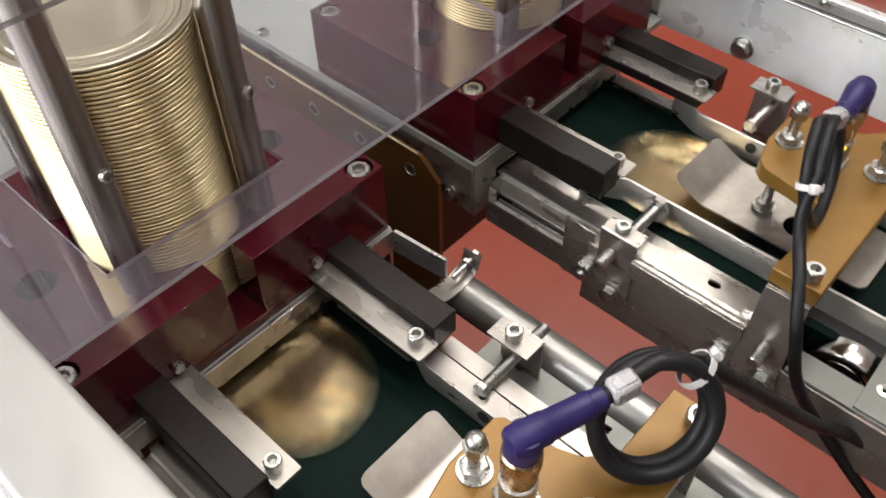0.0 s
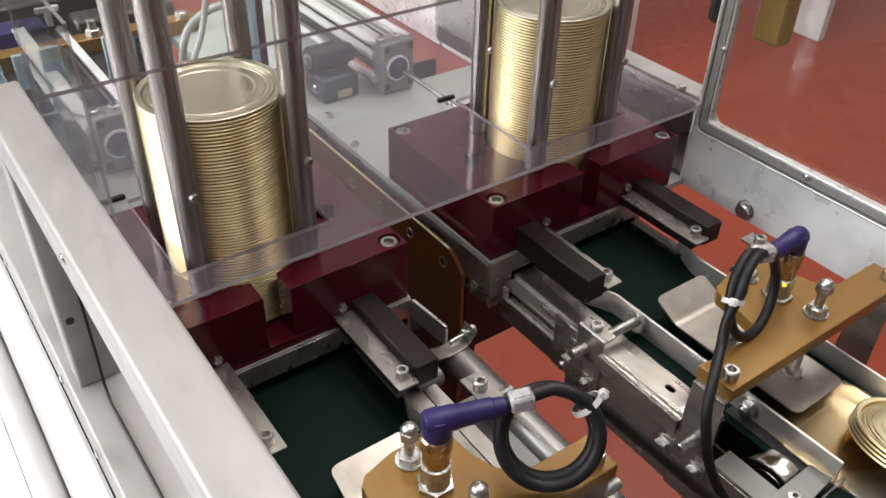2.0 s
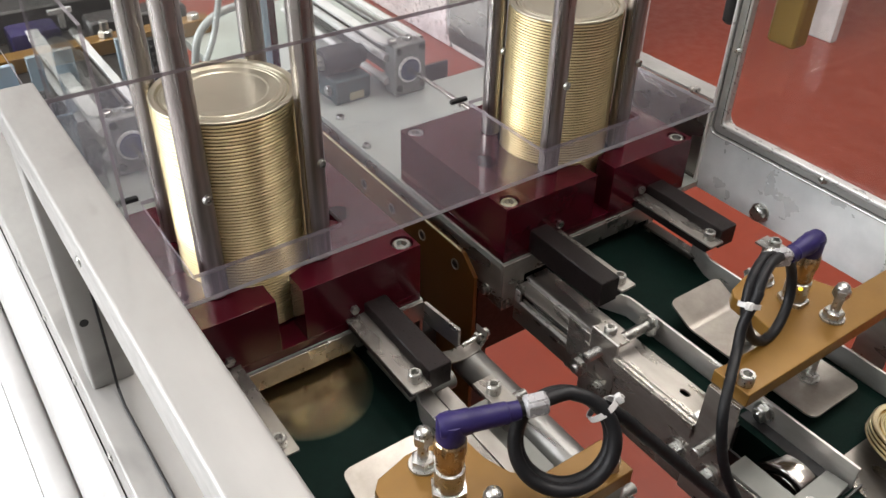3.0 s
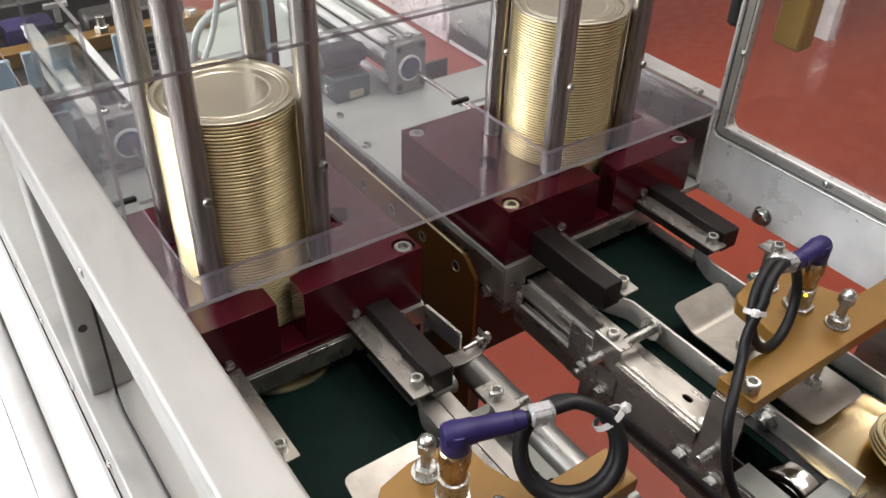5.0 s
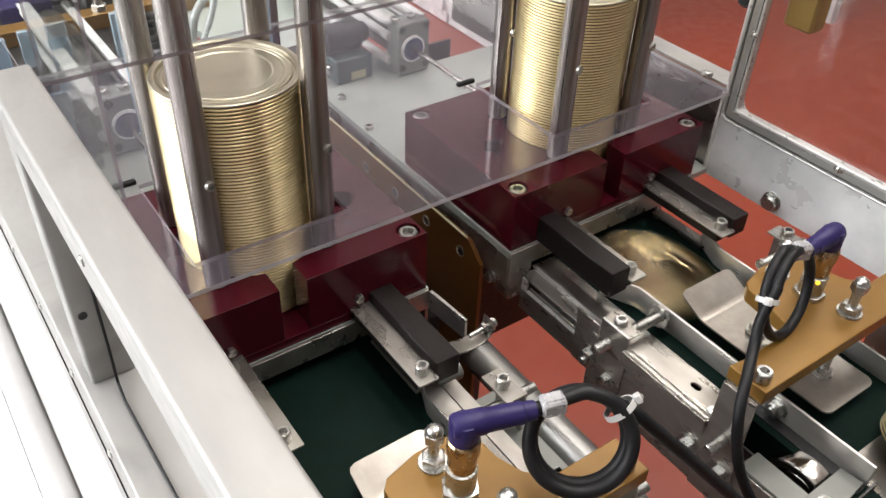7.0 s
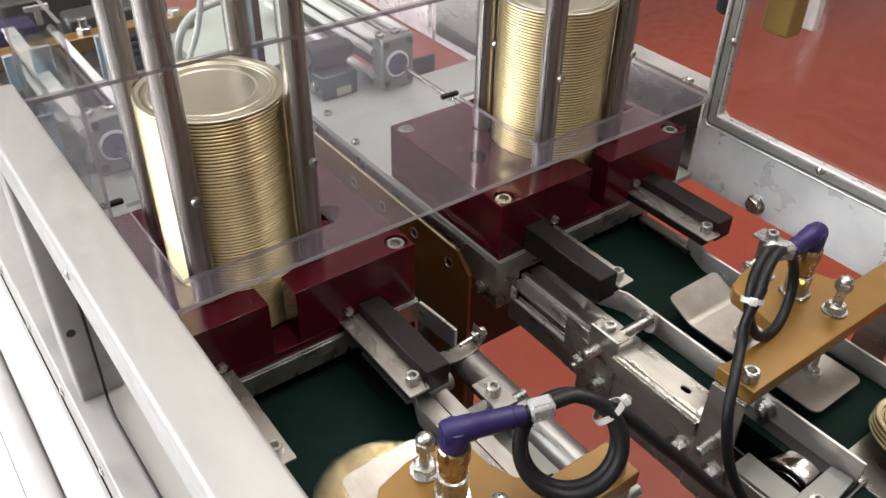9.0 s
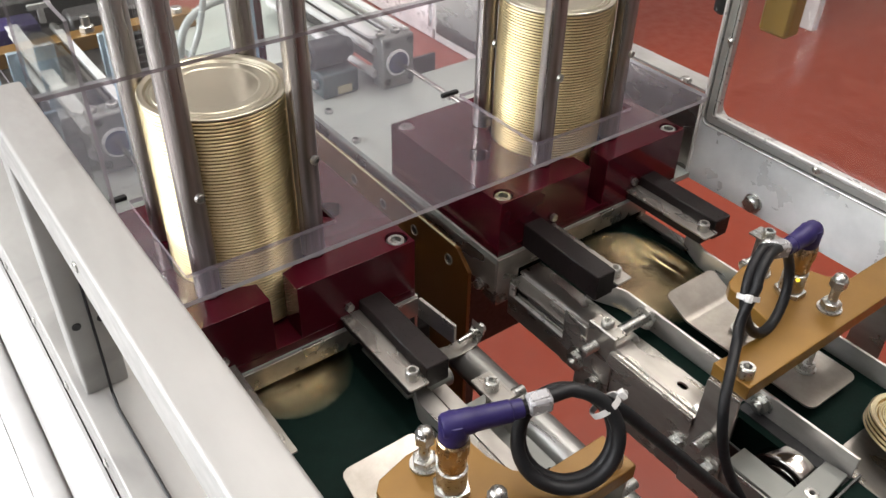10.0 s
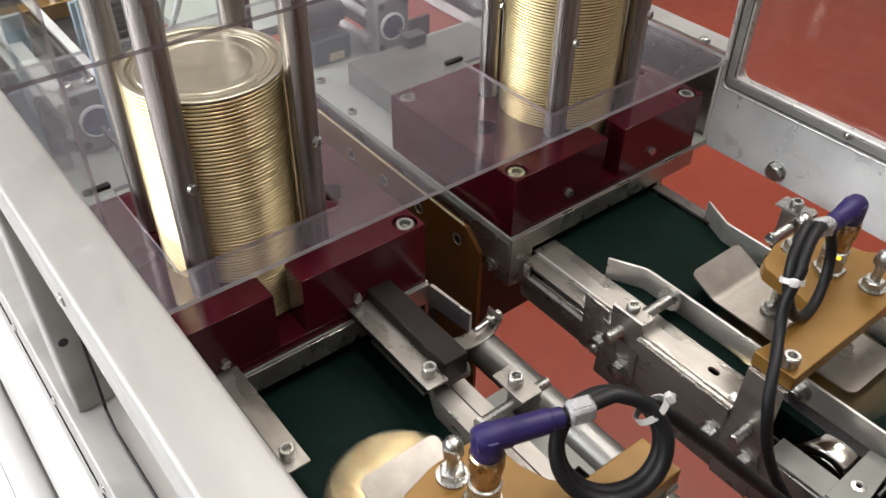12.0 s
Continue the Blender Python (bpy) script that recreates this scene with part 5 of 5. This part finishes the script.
def rear_table():
    # near shelf is dark and runs forward in place of shaded empty space
    for x0, x1, y0 in ((-0.060, 0.208, 0.44), (-0.345, -0.0937, 0.3185)):
        bm = bmesh.new()
        plate(bm, rect(x0, x1, y0, 0.66), [], -0.0670, -0.0555)
        solid("rear_shelf", bm, DULL if x0 > -0.1 else DARK, (0.5 * (x0 + x1), 0.54, -0.067), "grey steel shelf behind the magazines" if x0 > -0.1 else "dark steel shelf, its front filling the dark space behind the near magazine", "shelf", "rear shelves", bevel=0.0005)
    t = thing("rear_motor", "black motor on a teal block behind the magazines", "motor", (0.03, 0.345, -0.055))
    bm = bmesh.new()
    rod(bm, (0.008, 0.345, -0.010), (0.052, 0.345, -0.010), 0.016, 24, 0.002)
    rod(bm, (0.0525, 0.345, -0.010), (0.062, 0.345, -0.010), 0.011, 20, 0.002)
    part("motor", bm, RUBBER, t)
    bm = bmesh.new()
    bevelled_box(bm, 0.012, 0.058, 0.322, 0.366, -0.0549, -0.0265, 0.002)
    block = part("block", bm, TEAL, t, "teal mounting block")
    bm = bmesh.new()
    box(bm, 0.0300, 0.0480, 0.3212, 0.3219, -0.0520, -0.0430)
    part("label", bm, LABEL, block, "faded yellow label")
    bm = bmesh.new()
    hex_head(bm, (0.008, 0.345, -0.010), (-1, 0, 0), 0.007, 0.006, 0.009)
    rod(bm, (0.003, 0.345, -0.010), (-0.006, 0.345, -0.010), 0.003, 12)
    part("bolt", bm, BOLT, t, "bright bolt end")
    bm = bmesh.new()
    hex_head(bm, (0.0118, 0.335, -0.040), (-1, 0, 0), 0.006, 0.005)
    part("fitting", bm, BOLT, t, "bright fitting")
    for x, y in ((0.002, 0.295), (-0.006, 0.225)):
        bm = bmesh.new()
        cap_screw(bm, (x, y, -0.0549), (0, 0, 1), 0.0046, 0.004)
        solid("bed_screw", bm, BOLT, (x, y, -0.055), "socket-head screw in the bed plate", "screw", "bed screws")
    # gold bar across the near shelf
    t = thing("rear_crossbar", "gold anodised crossbar on the shelf", "crossbar", (-0.2, 0.605, -0.055))
    bm = bmesh.new()
    bevelled_box(bm, -0.40, -0.020, 0.598, 0.622, -0.0548, -0.036, 0.001)
    part("bar", bm, ORANGE, t)
    bm = bmesh.new()
    rod(bm, (-0.153, 0.610, -0.0358), (-0.153, 0.610, -0.016), 0.0055, 14)
    hex_head(bm, (-0.153, 0.610, -0.0358), (0, 0, 1), 0.009, 0.008)
    part("stud", bm, BOLT, t, "zinc stud with a nut")
    bm = bmesh.new()
    hex_head(bm, (-0.040, 0.610, -0.0358), (0, 0, 1), 0.008, 0.007)
    part("nut", bm, BOLT, t, "zinc nut")
    # dark gear on the cabinet behind the bar
    t = thing("drive_housing", "black drive housing with a pale bracket behind the bar", "housing", (-0.24, 0.70, -0.07))
    bm = bmesh.new()
    bevelled_box(bm, -0.50, -0.10, 0.735, 0.765, -0.0698, -0.028, 0.003)
    part("rail", bm, DARK, t)
    bm = bmesh.new()
    bevelled_box(bm, -0.255, -0.195, 0.655, 0.700, -0.0698, -0.030, 0.006, 2)
    part("box", bm, PURPLE, t, "dark violet box")
    bm = bmesh.new()
    bevelled_box(bm, -0.330, -0.268, 0.665, 0.72, -0.0698, -0.020, 0.004)
    part("cover", bm, RUBBER, t, "black cover")
    bm = bmesh.new()
    bevelled_box(bm, -0.198, -0.168, 0.7005, 0.706, -0.0310, -0.024, 0.001)
    bevelled_box(bm, -0.187, -0.179, 0.7005, 0.706, -0.0500, -0.0312, 0.001)
    part("bracket", bm, TIE, t, "pale tee bracket")
    bm = bmesh.new()
    bevelled_box(bm, -0.16, -0.03, 0.66, 0.70, -0.0698, -0.035, 0.004)
    part("gearbox", bm, DARK, t)
    bm = bmesh.new()
    bevelled_box(bm, -0.6, -0.062, 0.6605, 1.3, -0.9195, -0.070, 0.004)
    solid("rear_cabinet", bm, DARK, (-0.3, 0.9, -0.9), "dark steel cabinet behind the crossbar", "cabinet")
    # panel and housing beside the near cylinder
    bm = bmesh.new()
    bevelled_box(bm, -0.2830, -0.2645, 0.2960, 0.3000, -0.0548, 0.0260, 0.0008)
    solid("blue_screen", bm, PALEBLUE, (-0.274, 0.298, -0.055), "pale blue plastic screen standing beside the near cylinder", "screen")
    bm = bmesh.new()
    bevelled_box(bm, -0.2640, -0.2505, 0.2900, 0.3040, -0.0548, -0.0060, 0.0015)
    solid("valve_housing", bm, RUBBER, (-0.257, 0.297, -0.055), "black valve housing beside the near cylinder", "housing")
    # uprights on the near bed
    for x0, x1, y0, y1, z1 in ((-0.2745, -0.2600, 0.420, 0.426, 0.034), (-0.2120, -0.2030, 0.292, 0.296, 0.088), (-0.3050, -0.2860, 0.420, 0.427, 0.030), (-0.2480, -0.2290, 0.424, 0.430, 0.034), (-0.1870, -0.1760, 0.420, 0.426, 0.034)):
        bm = bmesh.new()
        bevelled_box(bm, x0, x1, y0, y1, -0.0548, z1, 0.0008)
        solid("clear_upright", bm, BLUECLEAR, (x0, y0, -0.055), "pale blue clear plastic upright on the bed plate", "upright", "clear uprights")
    for x, y, z in ((-0.2755, 0.37, -0.067), (-0.300, 0.36, -0.067), (-0.2480, 0.335, -0.0549)):
        bm = bmesh.new()
        bevelled_box(bm, x - 0.008, x + 0.010, y - 0.01, y + 0.02, -0.0549, 0.012 if x < -0.25 else -0.012, 0.002)
        solid("valve_block", bm, RUBBER, (x, y, -0.055), "small black valve block behind the near magazine", "valve", "valve blocks")
    t = thing("terminal_block", "black slotted terminal block behind the near magazine", "terminal block", (-0.158, 0.37, -0.055))
    bm = bmesh.new()
    bevelled_box(bm, -0.170, -0.150, 0.362, 0.371, -0.0548, 0.050, 0.001)
    part("body", bm, RUBBER, t)
    for k in range(6):
        bm = bmesh.new()
        bevelled_box(bm, -0.168, -0.153, 0.3595, 0.3618, 0.004 + 0.0076 * k, 0.0072 + 0.0076 * k, 0.0005)
        part("slat", bm, DARK, t, "dark slat")
    # white air hoses
    for pts, r in (([(-0.122, 0.372, -0.052), (-0.124, 0.372, 0.0), (-0.116, 0.375, 0.034), (-0.098, 0.38, 0.050), (-0.072, 0.385, 0.056), (-0.045, 0.39, 0.052), (-0.025, 0.40, 0.03)], 0.0042),
                   ([(-0.150, 0.335, -0.054), (-0.135, 0.34, 0.0), (-0.105, 0.350, 0.05), (-0.09, 0.352, 0.12), (-0.10, 0.352, 0.18)], 0.0032)):
        bm = bmesh.new()
        sweep(bm, spline(pts, 6), r, 12)
        solid("air_hose", bm, CLEARTUBE, pts[0], "translucent white air hose behind the near magazine", "hose", "air hoses")
    t = thing("hose_fitting", "bright push-in fittings under the air hose", "fitting", (-0.125, 0.37, -0.055))
    for x, z in ((-0.122, -0.004), (-0.113, 0.004), (-0.104, -0.012)):
        bm = bmesh.new()
        rod(bm, (x, 0.36, -0.054), (x, 0.36, z), 0.0036, 14)
        hex_head(bm, (x, 0.36, z - 0.012), (0, 0, 1), 0.0055, 0.006)
        part("fitting", bm, BOLT, t, "bright fitting")
    bm = bmesh.new()
    bevelled_box(bm, -0.0330, -0.0240, 0.380, 0.392, -0.0670, 0.110, 0.001)
    solid("guide_post", bm, BURG, (-0.025, 0.38, -0.06), "dark red upright behind the bed gap", "post")
    bm = bmesh.new()
    bevelled_box(bm, -0.0440, -0.0345, 0.376, 0.380, -0.0670, 0.110, 0.0008)
    solid("clear_upright", bm, BLUECLEAR, (-0.04, 0.37, -0.067), "pale clear plastic upright beside a dark red post", "upright", "clear uprights")
    bm = bmesh.new()
    plate(bm, rect(-0.062, -0.012, 0.3725, 0.4398), [], -0.0670, -0.0610)
    solid("gap_shelf", bm, DARK, (-0.04, 0.4, -0.067), "dark plate closing the gap behind the beds", "shelf")
    # tall cabinets across the aisle
    for y0, y1, m, lab in ((1.55, 2.02, WHITE, "white steel cabinet standing on the red floor"), (2.03, 3.1, GALV, "grey steel cabinet standing on the red floor")):
        t = thing("floor_cabinet", lab, "cabinet", (1.6, 0.5 * (y0 + y1), FLOOR), "cabinets across the aisle")
        bm = bmesh.new()
        bevelled_box(bm, 1.40, 1.95, y0, y1, FLOOR + 0.001, 0.9, 0.004)
        part("body", bm, m, t)
        bm = bmesh.new()
        bevelled_box(bm, 1.385, 1.3995, y0 + 0.01, y1 - 0.01, FLOOR + 0.05, 0.88, 0.003)
        part("door", bm, m, t)
    bm = bmesh.new()
    bevelled_box(bm, 2.70, 2.74, 1.25, 1.42, FLOOR + 0.0005, 1.2, 0.003)
    solid("white_post", bm, WHITE, (2.7, 1.3, FLOOR), "flat white post standing on the red floor", "post")


rear_table()


def out_feed():
    """A tray edge and the lids gathering at the far conveyor's end."""
    t = thing("collecting_tray", "amber plastic tray at the conveyor's end", "tray", (0.12, -0.35, -0.2))
    bm = bmesh.new()
    bevelled_box(bm, 0.055, 0.20, -0.385, -0.324, -0.16, -0.0850, 0.004)
    part("tray", bm, ORANGE, t)
    lean = Matrix.Rotation(radians(15), 4, (-0.289, 0.957, 0))
    for k in range(4):
        can_lid(Matrix.Translation((0.118 + 0.0012 * k, -0.3325, -0.0700 + 0.0026 * k)) @ lean, "gold-lacquered tin can lid gathered at the conveyor's end", "gathered can lids")


out_feed()


# ---- what moves ----
SPEED = 2.05
# (seconds, metres past the magazine's axis) of every lid that crosses
NEAR = [(0.0, 0.026), (0.1, -0.02), (0.3, 0.04), (0.6, 0.12), (0.9, 0.11), (1.2, 0.06), (1.5, 0.05), (1.6, -0.02), (1.8, 0.01), (2.1, 0.12), (2.4, 0.10), (2.7, 0.07), (3.0, 0.01),
        (3.3, 0.14), (3.6, 0.12), (3.9, 0.09), (4.2, 0.06), (4.5, 0.03), (4.8, 0.01), (5.1, 0.155), (5.4, 0.15), (5.5, -0.045), (5.7, 0.07), (6.0, 0.055), (6.1, -0.01), (6.3, 0.05), (6.4, 0.0), (6.6, 0.015),
        (6.9, 0.14), (7.2, 0.125), (7.5, 0.11), (7.8, 0.09), (8.1, 0.07), (8.4, 0.04), (8.8, -0.03), (9.0, 0.155), (9.3, 0.12), (9.4, 0.05), (9.6, 0.10), (9.7, 0.035), (10.0, -0.014), (10.2, 0.155), (10.3, -0.025),
        (10.5, 0.155), (10.8, 0.13), (10.9, 0.05), (11.1, 0.11), (11.2, 0.025), (11.5, -0.016), (11.8, -0.01), (12.0, 0.15)]
FAR = [(0.0, 0.125), (0.1, 0.065), (0.3, 0.115), (0.4, 0.065), (0.7, 0.055), (1.0, 0.035), (1.5, 0.140), (1.6, 0.075), (1.8, 0.125), (1.9, 0.085), (2.2, 0.045), (2.5, -0.006, 3.9, 1.2), (2.8, -0.012, 3.9, 1.2), (3.1, 0.085),
       (3.4, 0.065), (3.7, 0.045), (4.0, 0.025), (4.3, 0.105), (4.6, 0.095), (4.9, 0.085), (5.2, 0.065), (5.5, 0.035), (5.8, 0.005), (6.1, 0.115), (6.4, 0.115), (6.6, 0.125), (6.7, 0.085), (7.0, 0.075), (7.3, 0.065),
       (7.6, 0.045), (7.9, 0.025), (8.2, 0.105), (8.5, 0.075), (8.8, 0.045), (9.1, 0.015), (9.4, 0.085, 3.2), (9.7, 0.085, 2.8), (10.0, 0.075, 2.35), (10.3, 0.015, 3.9), (10.6, 0.005, 3.9), (10.9, 0.115, 3.3), (11.2, 0.085, 2.6), (11.5, 0.075, 2.6), (11.8, 0.065), (11.9, -0.045, 2.6)]


def motions():
    for c, rows, n in ((CX + PITCH, NEAR, "near"), (CX, FAR, "far")):
        for k, (t, s, *fast) in enumerate(rows):
            v = fast[0] if fast else SPEED
            o = can_lid(pose(c, 0.2, -0.1), "gold-lacquered tin can lid sliding along the belt", "sliding can lids")
            spin = (k * 47) % 360
            # waits under the bed, slides out over the belt and comes to rest in the out-feed pile
            wait = pose(c, 0.205, -0.078 - 0.0026 * k, 0, 0, spin)
            slow = fast[1] if len(fast) > 1 else v
            start, end = t - (s + 0.205) / slow, t + 0.02 + (0.46 - s - 0.02 * slow) / v
            turn = (t + 0.02, pose(c, -s - 0.02 * slow, -0.0815, 0, 0, spin))
            ready, gone = pose(c, 0.205, -0.0815, 0, 0, spin), pose(c, -0.46, -0.0815, 0, 0, spin)
            rest = pose(c, -0.66, -0.42 + 0.0032 * k, 0, 0, spin)
            path = [(start - 0.067, wait), (start, ready), turn, (end, gone), (end + 0.134, rest)]

            def place(q):
                if q <= path[0][0]:
                    return wait
                for (a, ma), (b, mb) in zip(path, path[1:]):
                    if q <= b:
                        return ma.lerp(mb, (q - a) / (b - a))
                return rest
            times = sorted({0.0, 12.0, *[q for q, m in path if 0 < q < 12]})
            fine = []
            for a, b in zip(times, times[1:]):
                fine.append(a)
                # keep the run over the belt even
                if a >= start - 0.001 and b <= end + 0.001:
                    fine += [a + (b - a) * j / 4 for j in range(1, 4)]
            fine.append(12.0)
            seen, keys = set(), []
            for q in fine:
                f = frame(q)
                if f not in seen:
                    seen.add(f)
                    keys.append(((f - 1) / FPS, place((f - 1) / FPS)))
            walk(o, keys)
    # the fingers draw back into the blocks and come out again
    for (st, side), (f, at) in FINGERS.items():
        base = Matrix.Translation(at)
        if st == "near":
            rows = [(0.0, 0.0), (10.6, 0.0), (10.7, 1.0), (11.1, 1.0), (11.2, 0.82), (11.3, 0.14), (11.4, 0.0), (12.0, 0.0)]
        else:
            rows = [(0.0, 0.0), (11.8, 0.0), (11.9, 1.0), (12.0, 1.0)]
        walk(f, [(t, Matrix.Translation((0, 0.103 * q, 0)) @ base) for t, q in rows])
        if side > 0:
            o = SLIDES[st]
            walk(o, [(t, Matrix.Translation(ORIGIN[o] + Vector((0, 0.103 * q, 0)))) for t, q in rows])


motions()
